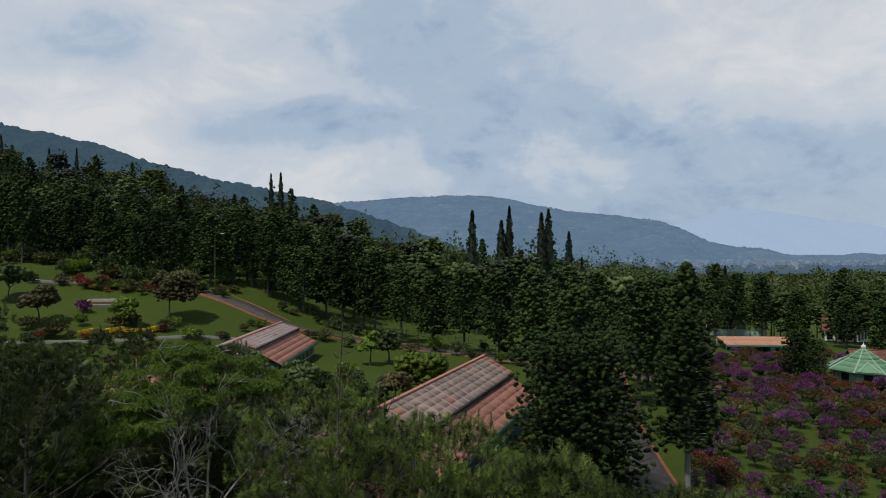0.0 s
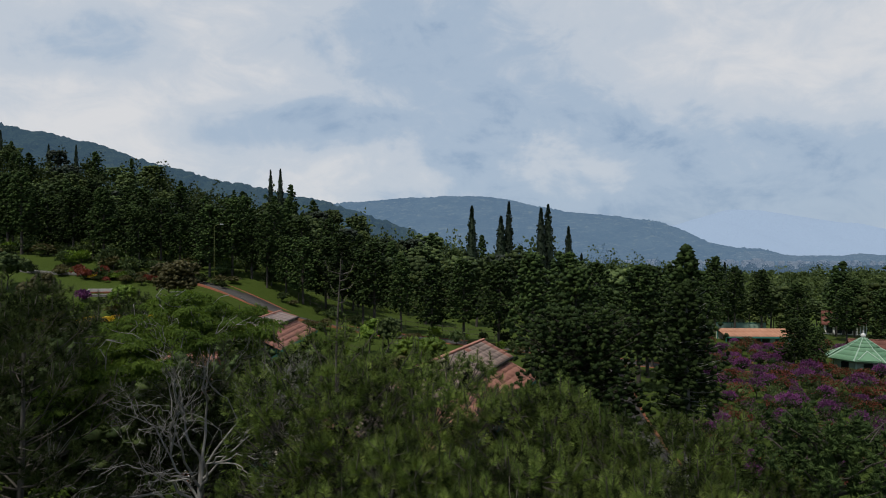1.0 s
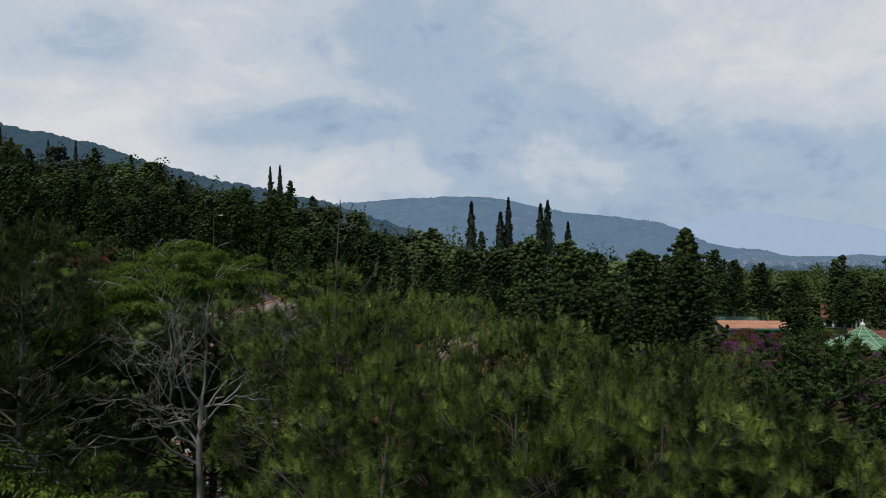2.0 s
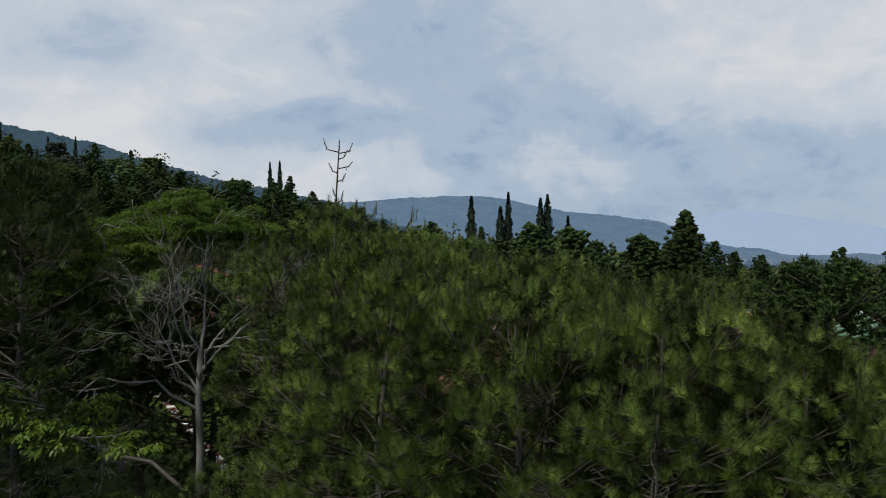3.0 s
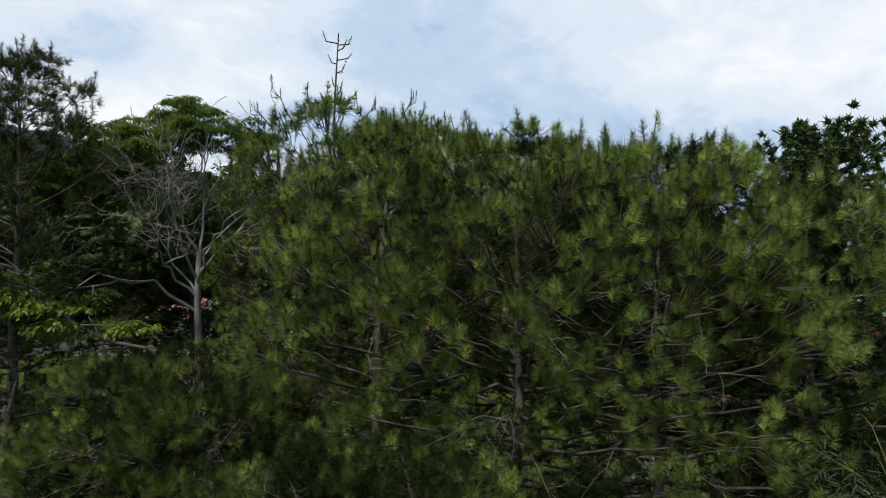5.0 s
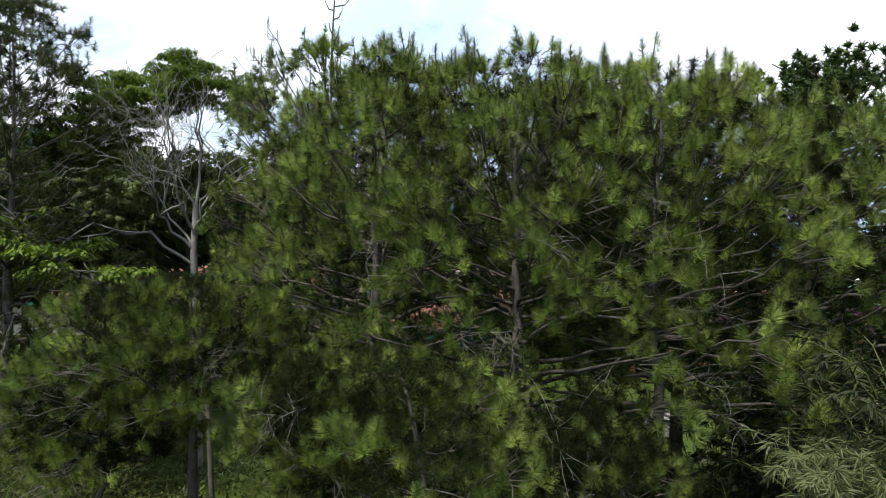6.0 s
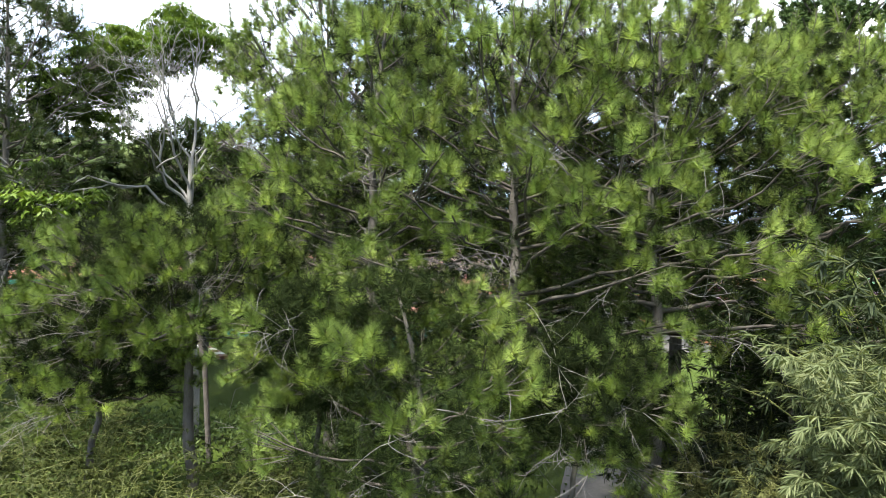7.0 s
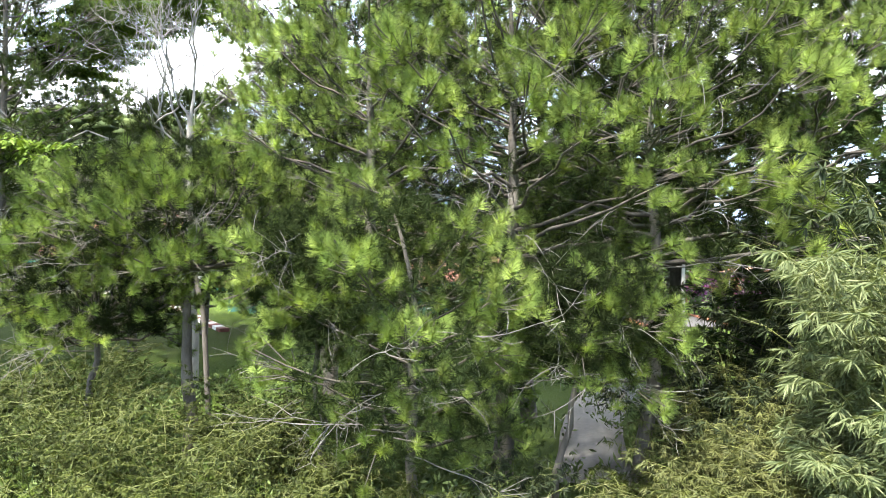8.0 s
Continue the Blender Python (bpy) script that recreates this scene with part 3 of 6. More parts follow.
def pine(name, x, y, height, radius, base, label, seed, boughs=60, lean=(0, 0), mat=None, tuft_n=150, tuft_l=0.175, tuft_w=0.0085, dead=8, fill=700,
         top=0.45, peak=0.35, trunk_r=0.17, low=0.9, pieces=0, bare_top=0.0, cluster=(7, 12), upright=1.0, joined=False, leader=0.0):
    """A pine: tapered trunk, up-curved limbs that each carry clusters of needle tufts, grey dead branches inside. peak: where the crown is
    widest; low, top: its width at foot and tip; pieces: how many tufts on the open side stand as parts of their own."""
    r = np.random.default_rng(seed)
    mat = mat or M_needle
    z0 = gz(x, y)
    tree = thing(name, pose(x, y, z0), label, "tree", "pine trees")
    tz = np.linspace(0, height * 0.93, 12)
    wob = np.cumsum(r.normal(size=(12, 2)) * 0.06, axis=0)
    tp = np.column_stack([lean[0] * (tz / height) + wob[:, 0], lean[1] * (tz / height) + wob[:, 1], tz])
    tr = np.interp(tz / height, [0, 0.05, 0.93], [trunk_r * 1.25, trunk_r, 0.02])
    part_np("trunk", [tubes([(tp, tr)], 10)], M_bark_pine, tree, is_smooth=True)

    def at(z):
        return np.array([np.interp(z, tz, tp[:, 0]), np.interp(z, tz, tp[:, 1]), min(z, tz[-1])])
    twigs, P, D, limb_paths, stubs, candles = [], [], [], [], [], []

    def bunch(c, axis, back, n, wide):
        """Tufts spread over a dome round c, each on its own shoot."""
        u = unit(np.cross(axis, [0.3, 0.2, 1.0]))
        w = np.cross(axis, u)
        for q in range(n):
            a, rr = q * 2.4 + r.uniform(0, 0.8), wide * math.sqrt((q + 0.4) / n)
            tip = c + (u * math.cos(a) + w * math.sin(a)) * rr - axis * (rr / max(wide, 0.01)) ** 2 * wide * 0.45 + r.normal(size=3) * 0.07
            sh = unit(tip - back)
            mid = back * 0.45 + tip * 0.55 + np.array([0, 0, -0.06])
            twigs.append((np.array([mid * 0.6 + back * 0.4, tip]), np.array([0.009, 0.006])))
            P.append(tip)
            D.append(unit(sh * 0.8 + np.array([0, 0, upright]) + r.normal(size=3) * 0.18))
            if height > 8 and c[2] > base + 0.70 * (height - base) and r.random() < 0.24:
                candle = tip + np.array([r.normal() * 0.04, r.normal() * 0.04, r.uniform(0.18, 0.40)])
                twigs.append((np.array([tip, candle]), np.array([0.012, 0.008])))
                candles.append((candle, unit(np.array([r.normal() * 0.1, r.normal() * 0.1, 1.0]))))
    az = r.uniform(0, 6.28)
    for i in range(boughs):
        u = ((i + r.uniform(0, 0.9)) / boughs) ** 0.72
        zt = base + (height - base) * u
        prof = np.interp(u, [0, peak * 0.5, peak, 0.84, 0.95, 1], [low * 0.85, low, 1.0, 0.5 + 0.5 * top, top * 0.9, top * 0.45])
        rad = radius * prof * (r.uniform(0.85, 1.12) if r.random() < 0.75 else r.uniform(0.5, 0.8))
        az += 2.4 + r.normal() * 0.3
        out = np.array([math.cos(az), math.sin(az), 0])
        rise = np.interp(u, [0, 0.5, 1], [0.12, 0.4, 1.0]) * max(rad, 0.5)
        start = at(max(zt - rise - 0.1, 0.25 * base))
        end = np.array([start[0] + out[0] * rad, start[1] + out[1] * rad, zt - 0.1])
        t = np.linspace(0, 1, 7)[:, None]
        pts = start + (end - start) * t + np.array([0, 0, -0.5]) * rise * t * (1 - t) + r.normal(size=(7, 3)) * 0.05 * rad * t * (1 - t) * 2
        thick = np.linspace(0.05 * (1.25 - u), 0.012, 7) * (trunk_r / 0.17) ** 0.5
        if joined:
            limb_paths.append((pts, thick))
        else:
            part_np("limb", [tubes([(pts, thick)], 4)], M_bark_dark, tree)
        if r.random() < bare_top * float(sstep(0.88, 0.99, u)):
            for q in range(5):
                bend = unit(out * 0.9 + r.normal(size=3) * 0.5) * r.uniform(0.12, 0.3)
                tip = pts[-1] + bend + np.array([0, 0, r.uniform(0.15, 0.42)])
                twigs.append((np.array([pts[-2], pts[-1], pts[-1] + bend * 0.9 + np.array([0, 0, 0.05]), tip]), np.array([0.014, 0.011, 0.009, 0.006])))
                stubs.append((tip, unit(np.array([0, 0, 1.0]) + bend)))
            continue
        axis = unit(out * 0.75 * (1 - 0.6 * u) + np.array([0, 0, 0.75]) + r.normal(size=3) * 0.12)
        bunch(end, axis, pts[-2] * 0.6 + pts[-3] * 0.4, int(r.integers(*cluster)), r.uniform(0.44, 0.66))
        for hop in range(2):
            if rad < 0.9 or r.random() > (0.55, 0.22)[hop]:
                continue
            side = np.cross(out, [0, 0, 1.0]) * (1 if r.random() < 0.5 else -1)
            k = (5, 3)[hop]
            c2 = pts[k] + side * r.uniform(0.25, 0.8) * min(1.0, rad / 2) + np.array([0, 0, r.uniform(0.05, 0.45)])
            bunch(c2, unit(axis + side * 0.4), pts[k - 1], int(r.integers(3, 6)), r.uniform(0.35, 0.5))
    if leader:
        top_pt = at(height)
        n_up = np.array([top_pt, top_pt + (0.05, 0, (leader - top_pt[2]) * 0.5), (top_pt[0] + 0.12, top_pt[1], leader)])
        twigs.append((n_up, np.array([0.03, 0.02, 0.008])))
        twigs[-1] = (n_up, np.array([0.035, 0.026, 0.014]))
        for q in range(15):
            p0 = n_up[0] + (n_up[2] - n_up[0]) * r.uniform(0.2, 0.97)
            a = r.uniform(0, 6.28)
            e = p0 + np.array([math.cos(a), math.sin(a), 0.25]) * r.uniform(0.12, 0.34)
            tip = e + np.array([math.cos(a) * 0.10, math.sin(a) * 0.10, r.uniform(0.12, 0.30)])
            twigs.append((np.array([p0, e, tip]), np.array([0.020, 0.017, 0.010])))
            stubs.append((tip, unit(tip - e)))
    if candles:
        tagged(part_np("candle_growth", [brush(r, np.array([p for p, d in candles]), np.array([d for p, d in candles]), int(tuft_n * 0.9), 0.14, tuft_w, 0.32)], mat, tree, "upright narrow new shoots"), kind="stuff")
    if limb_paths:
        tagged(part_np("limbwork", [tubes(limb_paths, 4)], M_bark_dark, tree), kind="stuff")
    if stubs:
        tagged(part_np("sparse_needles", [brush(r, np.array([p for p, d in stubs]), np.array([d for p, d in stubs]), 34, 0.07, 0.010, 0.26)], mat, tree, "short sparse needles on bare shoots"), kind="stuff")
    tagged(part_np("twigwork", [tubes(twigs, 3)], M_bark_dark, tree), kind="stuff")
    P, D = np.array(P), np.array(D)
    order = np.argsort(P[:, 1] - 0.35 * P[:, 2])
    pieces = min(pieces, int(len(P) * 0.85))
    if pieces:
        protos = []
        for k in range(8):
            v, f = brush(r, np.zeros((1, 3)), np.array([[0, 0, 1.0]]), int(tuft_n * 1.8), tuft_l, tuft_w * 0.72)
            protos.append(mesh_np("needle_tuft", [(v, f)], mat))
        for k in order[:pieces]:
            ob = new("needle_tuft", protos[r.integers(8)])
            ob.parent = tree
            q = Vector(D[k]).to_track_quat('Z', 'Y')
            ob.matrix_basis = Matrix.LocRotScale(Vector(P[k]), q, Vector((1, 1, 1)) * r.uniform(0.85, 1.15)) @ Matrix.Rotation(r.uniform(0, 6.28), 4, 'Z')
    rest = order[pieces:]
    cut = int(len(rest) * (0.5 if pieces else 0.6))
    front, back = rest[:cut], rest[cut:]
    tagged(part_np("needle_crown", [brush(r, P[front], D[front], tuft_n, tuft_l, tuft_w), brush(r, P[back], D[back], int(tuft_n * 0.4), tuft_l, tuft_w * 2.0)], mat, tree, "green needle tufts"), kind="stuff")
    # older needles inside the crown, near black to stand for shade between tufts
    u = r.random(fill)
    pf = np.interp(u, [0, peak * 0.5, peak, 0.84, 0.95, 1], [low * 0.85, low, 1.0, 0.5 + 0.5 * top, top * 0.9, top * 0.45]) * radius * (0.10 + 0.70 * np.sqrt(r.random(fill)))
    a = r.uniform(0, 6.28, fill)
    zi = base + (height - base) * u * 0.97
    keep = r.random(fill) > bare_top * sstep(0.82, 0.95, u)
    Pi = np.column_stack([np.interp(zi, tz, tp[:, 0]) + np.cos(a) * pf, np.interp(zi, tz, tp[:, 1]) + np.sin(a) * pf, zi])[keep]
    tagged(part_np("inner_needles", [tufts(r, Pi, unit(rand_dirs(r, len(Pi)) + np.array([0, 0, 0.6])), 38 if pieces else 24, 0.23, 0.010 if pieces else 0.018)], M_needle_inner, tree, "older inner needles, coloured near black for shade"), kind="stuff")
    for i in range(dead):
        zt = r.uniform(base * 0.7, base + 0.62 * (height - base))
        a = r.uniform(-2.9, -0.2) if r.random() < 0.75 else r.uniform(0, 6.28)
        L = r.uniform(0.7, 1.12) * radius
        pts = bent(r, at(zt), np.array([math.cos(a), math.sin(a), 0.15]), L, 9, 0.5, r.uniform(-0.1, 0.6))
        tw = [(pts, np.linspace(0.011, 0.0035, 9))]
        for k in range(9):
            e = pts[r.integers(3, 9)]
            d = unit(r.normal(size=3) * 0.7 + np.array([math.cos(a), math.sin(a), -0.1]))
            q = bent(r, e, d, r.uniform(0.25, 0.9), 6, 1.2, r.uniform(-0.3, 0.6))
            tw.append((q, np.linspace(0.005, 0.0018, 6)))
            q2 = bent(r, q[3], unit(d + r.normal(size=3) * 0.8), r.uniform(0.15, 0.4), 4, 1.0)
            tw.append((q2, np.linspace(0.004, 0.0015, 4)))
        part_np("dead_branch", [tubes(tw, 3)], M_twig, tree, "pale grey dead branch")
    return tree


FAR_PINE = dict(tuft_n=68, tuft_w=0.0150, tuft_l=0.185, dead=3, cluster=(11, 18), fill=600, joined=True)
pine("pine_tree", 1.2, 12.0, 9.9, 3.2, 3.4, "tall green pine with dense needle tufts", 11, 60, lean=(-0.1, 0.2), top=0.55, low=1.0, pieces=300)
pine("pine_tree", 3.4, 11.2, 9.6, 2.8, 3.9, "broad green pine with a leaning trunk", 12, 66, lean=(0.5, 0.2), top=0.6, trunk_r=0.13, pieces=300)
pine("pine_tree", -1.5, 12.6, 10.1, 2.9, 2.2, "green pine beside taller pines", 13, 46, top=0.4, pieces=300)
pine("pine_tree", 6.3, 11.8, 9.0, 2.4, 3.2, "green pine beside a dark araucaria", 14, 40, top=0.45, pieces=240)
pine("pine_tree", -4.5, 12.9, 5.9, 2.5, 3.9, "low spreading pine with a crooked trunk", 15, 42, lean=(0.2, -1.1), top=0.85, trunk_r=0.13, pieces=280)
pine("pine_tree", -6.6, 12.9, 4.6, 1.9, 2.4, "low spreading pine over bamboo shrubs", 31, 32, lean=(0.1, -0.3), top=0.85, trunk_r=0.08, pieces=180)
pine("pine_tree", -0.3, 10.2, 4.9, 2.2, 1.2, "young pine in front of the tall ones", 24, 24, lean=(-0.2, -0.2), top=0.6, trunk_r=0.09, pieces=280)
pine("pine_tree", -1.8, 11.0, 4.7, 1.2, 2.6, "young pine in front of the tall ones", 32, 22, lean=(-0.1, -0.3), top=0.7, trunk_r=0.06, pieces=180)
pine("pine_tree", 1.8, 10.3, 4.0, 1.7, 2.2, "young pine in front of the tall ones", 25, 18, lean=(0.2, -0.2), top=0.6, trunk_r=0.06, pieces=260)
pine("pine_tree", -0.7, 16.6, 10.9, 2.9, 3.4, "tall pine behind the front row", 21, 90, top=0.85, **FAR_PINE)
pine("pine_tree", 2.3, 16.0, 10.3, 2.9, 3.6, "tall pine behind the front row", 22, 84, top=0.5, **FAR_PINE)
pine("pine_tree", 4.9, 14.4, 9.9, 2.8, 3.6, "tall pine behind the front row", 23, 80, top=0.75, **FAR_PINE)
pine("pine_tree", -2.6, 16.8, 11.5, 2.9, 3.5, "tall pine with a nearly bare top", 16, 84, top=0.8, bare_top=0.7, leader=13.1, **FAR_PINE)
# shade on these rear pines is put in by the darker needle colour
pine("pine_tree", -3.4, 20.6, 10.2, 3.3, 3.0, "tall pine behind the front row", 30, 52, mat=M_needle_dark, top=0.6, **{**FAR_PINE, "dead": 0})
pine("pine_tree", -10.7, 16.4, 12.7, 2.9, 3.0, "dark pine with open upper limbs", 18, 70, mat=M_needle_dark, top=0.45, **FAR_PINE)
pine("pine_tree", -13.8, 18.5, 12.4, 3.4, 2.5, "pine behind others, shade put into its needle colour", 19, 62, mat=M_needle_dark, top=0.6, **FAR_PINE)
pine("pine_tree", -8.6, 23.5, 9.4, 3.0, 2.0, "pine behind others, shade put into its needle colour", 20, 62, mat=M_needle_dark, top=0.6, **FAR_PINE)

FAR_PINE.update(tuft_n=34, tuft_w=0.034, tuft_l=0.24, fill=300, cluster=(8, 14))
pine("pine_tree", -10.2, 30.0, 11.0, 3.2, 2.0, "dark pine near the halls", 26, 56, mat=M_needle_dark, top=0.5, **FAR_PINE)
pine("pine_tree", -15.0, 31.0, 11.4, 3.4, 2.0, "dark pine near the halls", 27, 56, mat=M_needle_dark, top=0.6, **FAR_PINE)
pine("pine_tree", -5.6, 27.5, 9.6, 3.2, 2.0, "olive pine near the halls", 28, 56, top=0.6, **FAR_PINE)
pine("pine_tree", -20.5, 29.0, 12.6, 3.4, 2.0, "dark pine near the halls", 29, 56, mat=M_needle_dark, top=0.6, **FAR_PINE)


def inner(r, centre, size, count, leaf):
    """Broad leaves inside a clump, which close it against the light."""
    P = np.asarray(centre) + rand_dirs(r, count) * np.asarray(size) * r.random((count, 1)) ** 0.5
    D = rand_dirs(r, count)
    return leaves(r, P - D * leaf * 0.5, D, leaf * r.uniform(0.7, 1.2, count), leaf * 0.75)


G = (1 + 5 ** 0.5) / 2
KNOB_V = unit(np.array([(-1, G, 0), (1, G, 0), (-1, -G, 0), (1, -G, 0), (0, -1, G), (0, 1, G), (0, -1, -G), (0, 1, -G), (G, 0, -1), (G, 0, 1), (-G, 0, -1), (-G, 0, 1)], float))
KNOB_F = np.array([(0, 11, 5), (0, 5, 1), (0, 1, 7), (0, 7, 10), (0, 10, 11), (1, 5, 9), (5, 11, 4), (11, 10, 2), (10, 7, 6), (7, 1, 8),
                   (3, 9, 4), (3, 4, 2), (3, 2, 6), (3, 6, 8), (3, 8, 9), (4, 9, 5), (2, 4, 11), (6, 2, 10), (8, 6, 7), (9, 8, 1)])


OCTA_V = np.array([(1, 0, 0), (0, 1, 0), (-1, 0, 0), (0, -1, 0), (0, 0, 1), (0, 0, -1)], float)
OCTA_F = np.array([(0, 1, 4), (1, 2, 4), (2, 3, 4), (3, 0, 4), (1, 0, 5), (2, 1, 5), (3, 2, 5), (0, 3, 5)])


def knobs(r, P, size, flat=0.8, fine=False):
    """Small ragged clumps of foliage at P."""
    n = len(P)
    kv, kf = (KNOB_V, KNOB_F) if fine else (OCTA_V * 1.2, OCTA_F)
    m = len(kv)
    a = r.uniform(0, 6.28, n)
    rot = np.zeros((n, 3, 3))
    rot[:, 0, 0], rot[:, 0, 1], rot[:, 1, 0], rot[:, 1, 1], rot[:, 2, 2] = np.cos(a), -np.sin(a), np.sin(a), np.cos(a), 1
    sc = np.asarray(size).reshape(-1, 1, 1) * np.ones((n, 1, 1)) * r.uniform(0.55, 1.35, (n, m, 1))
    v = np.einsum("nij,mj->nmi", rot, kv) * sc * np.array([1, 1, flat]) * r.uniform(0.8, 1.25, (n, 1, 3))
    v = (v + np.asarray(P)[:, None]).reshape(-1, 3)
    f = (kf[None] + m * np.arange(n)[:, None, None]).reshape(-1, 3)
    return v, f


def join(groups):
    vs, fs, off = [], [], 0
    for v, f in groups:
        vs.append(v)
        fs.append(f + off)
        off += len(v)
    return np.concatenate(vs), np.concatenate(fs)


def araucaria_mesh(seed, height, radius, base, dense=1.0, leaf=0.34, blades=10, prof=(0.80, 1.0, 0.86, 0.40, 0.10), core=0.5, fine=False, knob_size=0.55, per=4):
    """Trunk, limbs and clumped crown of an araucaria, as three meshes."""
    r = np.random.default_rng(seed)
    tz = np.linspace(0, height, 8)
    tp = np.column_stack([np.cumsum(r.normal(size=8) * 0.05), np.cumsum(r.normal(size=8) * 0.05), tz])
    trunk = tubes([(tp, np.linspace(0.016 * height + 0.03, 0.04, 8))], 8)
    limbs, P, D = [], [], []
    n = int(58 * dense)
    az = 0
    for i in range(n):
        u = (i + r.random() * 0.8) / n
        z = base + (height - base) * u
        rad = radius * np.interp(u, [0, 0.15, 0.5, 0.85, 1], prof) * r.uniform(0.66, 1.14)
        az += 2.4 + r.normal() * 0.4
        out = np.array([math.cos(az), math.sin(az), 0.0])
        x0 = np.array([np.interp(z, tz, tp[:, 0]), np.interp(z, tz, tp[:, 1]), z])
        pts = curve_pts(x0, out + np.array([0, 0, -0.12 + 0.5 * u * u]), rad, 0.28, r, 5, 0.06)
        limbs.append((pts[[0, 2, 4]], np.array([0.04, 0.026, 0.012])))
        for s in np.linspace(0.42, 1.0, per):
            p = np.array([np.interp(s * 4, np.arange(5), pts[:, k]) for k in range(3)]) + r.normal(size=3) * min(0.15 * rad, 0.32) * np.array([1, 1, 1.2])
            P.append(p)
            D.append(unit(out * 0.7 + np.array([0, 0, 0.8]) + r.normal(size=3) * 0.3))
    P, D = np.array(P), np.array(D)
    m = len(P)
    crown = tufts(r, P, D, blades, leaf * 1.05, leaf * 0.26)
    knob = knobs(r, P, leaf * knob_size, 0.75, fine)
    lumps = []
    for u in np.linspace(0.06, 0.92, 8):
        rad = radius * np.interp(u, [0, 0.15, 0.5, 0.85, 1], prof)
        z = base + (height - base) * u + 0.2
        for k in range(2 if rad > 1.2 else 1):
            a = r.uniform(0, 6.28)
            o = rad * (0.30 if rad > 1.2 else 0.0)
            lumps.append(inner(r, (math.cos(a) * o, math.sin(a) * o, z), (rad * core, rad * core, (height - base) * 0.06), 8, min(0.8, 0.32 * rad)))
    return trunk, tubes(limbs, 3), [crown, knob, join(lumps)]


def make_tree(name, m, label, category, group, trunk, limbs, crown, bark, leaf):
    t = thing(name, m, label, category, group)
    part_np("trunk", [trunk], bark, t, is_smooth=True)
    if limbs is not None:
        tagged(part_np("branchwork", [limbs], bark, t), kind="stuff")
    part_np("crown", crown if isinstance(crown, list) else [crown], leaf, t, is_smooth=True)
    return t


def at_ground(x, y, turn=0.0, s=1.0):
    return pose(x, y, gz(x, y), 0, 0, turn) @ Matrix.Diagonal((s, s, s, 1))


def scatter_copies(protos, places, r, smin=0.85, smax=1.15):
    for x, y, s in places:
        src = protos[r.integers(len(protos))]
        c = copy_thing(src, pose(x, y, gz(x, y), 0, 0, r.uniform(0, 360)))
        c.scale = (s * r.uniform(0.92, 1.08), s * r.uniform(0.92, 1.08), s)


# near araucaria beside the pines
tr_, li_, cr_ = araucaria_mesh(31, 9.75, 2.3, 1.5, 3.4, 0.145, 38, (0.8, 1.0, 1.0, 0.8, 0.25), 0.38, True, 0.42, 9)
make_tree("araucaria_tree", at_ground(7.65, 13.2), "dark araucaria with whorled scaly clumps", "tree", "", tr_, li_, cr_, M_bark_dark, M_arau)
tr_, li_, cr_ = araucaria_mesh(32, 11.8, 1.9, 4.2, 2.6, 0.25, 16, (0.85, 1.0, 0.9, 0.55, 0.12), 0.6, True, 0.68, 6)
make_tree("araucaria_tree", at_ground(14.0, 38.5), "slim tall araucaria with a bare grey trunk", "tree", "", tr_, li_, cr_, M_bark_pale, M_arau)
tr_, li_, cr_ = araucaria_mesh(34, 15.0, 2.4, 2.6, 2.4, 0.28, 12, (0.8, 1.0, 0.85, 0.42, 0.08), 0.6, False, 0.95, 7)
make_tree("araucaria_tree", at_ground(21.6, 59.5), "tall pointed araucaria behind the drive", "tree", "", tr_, li_, cr_, M_bark_dark, M_arau)

tr_, li_, cr_ = araucaria_mesh(33, 8.9, 4.1, 0.2, 6.8, 0.25, 13, (0.9, 1.0, 1.0, 0.84, 0.5), 0.85, True, 0.72, 7)
make_tree("araucaria_tree", at_ground(8.5, 41), "massive dark araucaria, dense down to the ground", "tree", "", tr_, li_, cr_, M_bark_dark, M_arau)
ARAU = []
for k, (h, rad, b) in enumerate(((12.5, 2.9, 3.4), (11.0, 3.2, 2.6), (13.5, 2.6, 4.0))):
    tr_, li_, cr_ = araucaria_mesh(40 + k, h, rad, b, 1.35, 0.25, 6, (0.8, 1.0, 0.95, 0.55, 0.14), 0.62, False, 0.98, 8)
    px, py = ((11.2, 55), (12.5, 62), (9.5, 70))[k]
    ARAU.append(make_tree("araucaria_tree", at_ground(px, py), "dark green araucaria with clumped foliage", "tree", "araucaria trees of the park", tr_, li_, cr_, M_bark_dark, M_arau))
r_place = np.random.default_rng(5)
row = [(20, 68, 0.95), (23.5, 76, 1.0), (26.5, 84, 1.0), (31, 91, 1.0), (36, 98, 1.0), (16.5, 73, 0.9), (15, 80, 1.0), (24, 66, 0.9), (27, 78, 0.95), (22, 95, 1.0), (30, 100, 1.05)]
row += [(x, 94.5 - 0.75 * x + 4.5 + r_place.uniform(-1, 1), r_place.uniform(0.9, 1.1)) for x in (8, 3.2, -1.6, -6.5, -11)]
row += [(x, 104 - 0.24 * x + r_place.uniform(-2, 4), r_place.uniform(0.85, 1.1)) for x in np.linspace(-13, -86, 23)]
row += [(x, 113 - 0.30 * x + r_place.uniform(-3, 5), r_place.uniform(0.9, 1.15)) for x in np.linspace(-16, -90, 16)]
row += [(46.5, 88, 0.62), (48.5, 86.5, 0.55), (50, 92, 0.6), (66, 100, 0.8), (72, 104, 0.9)]
row += [(x, 128 + r_place.uniform(-6, 10), r_place.uniform(0.9, 1.1)) for x in np.linspace(48, 90, 8)]
scatter_copies(ARAU, row, r_place)


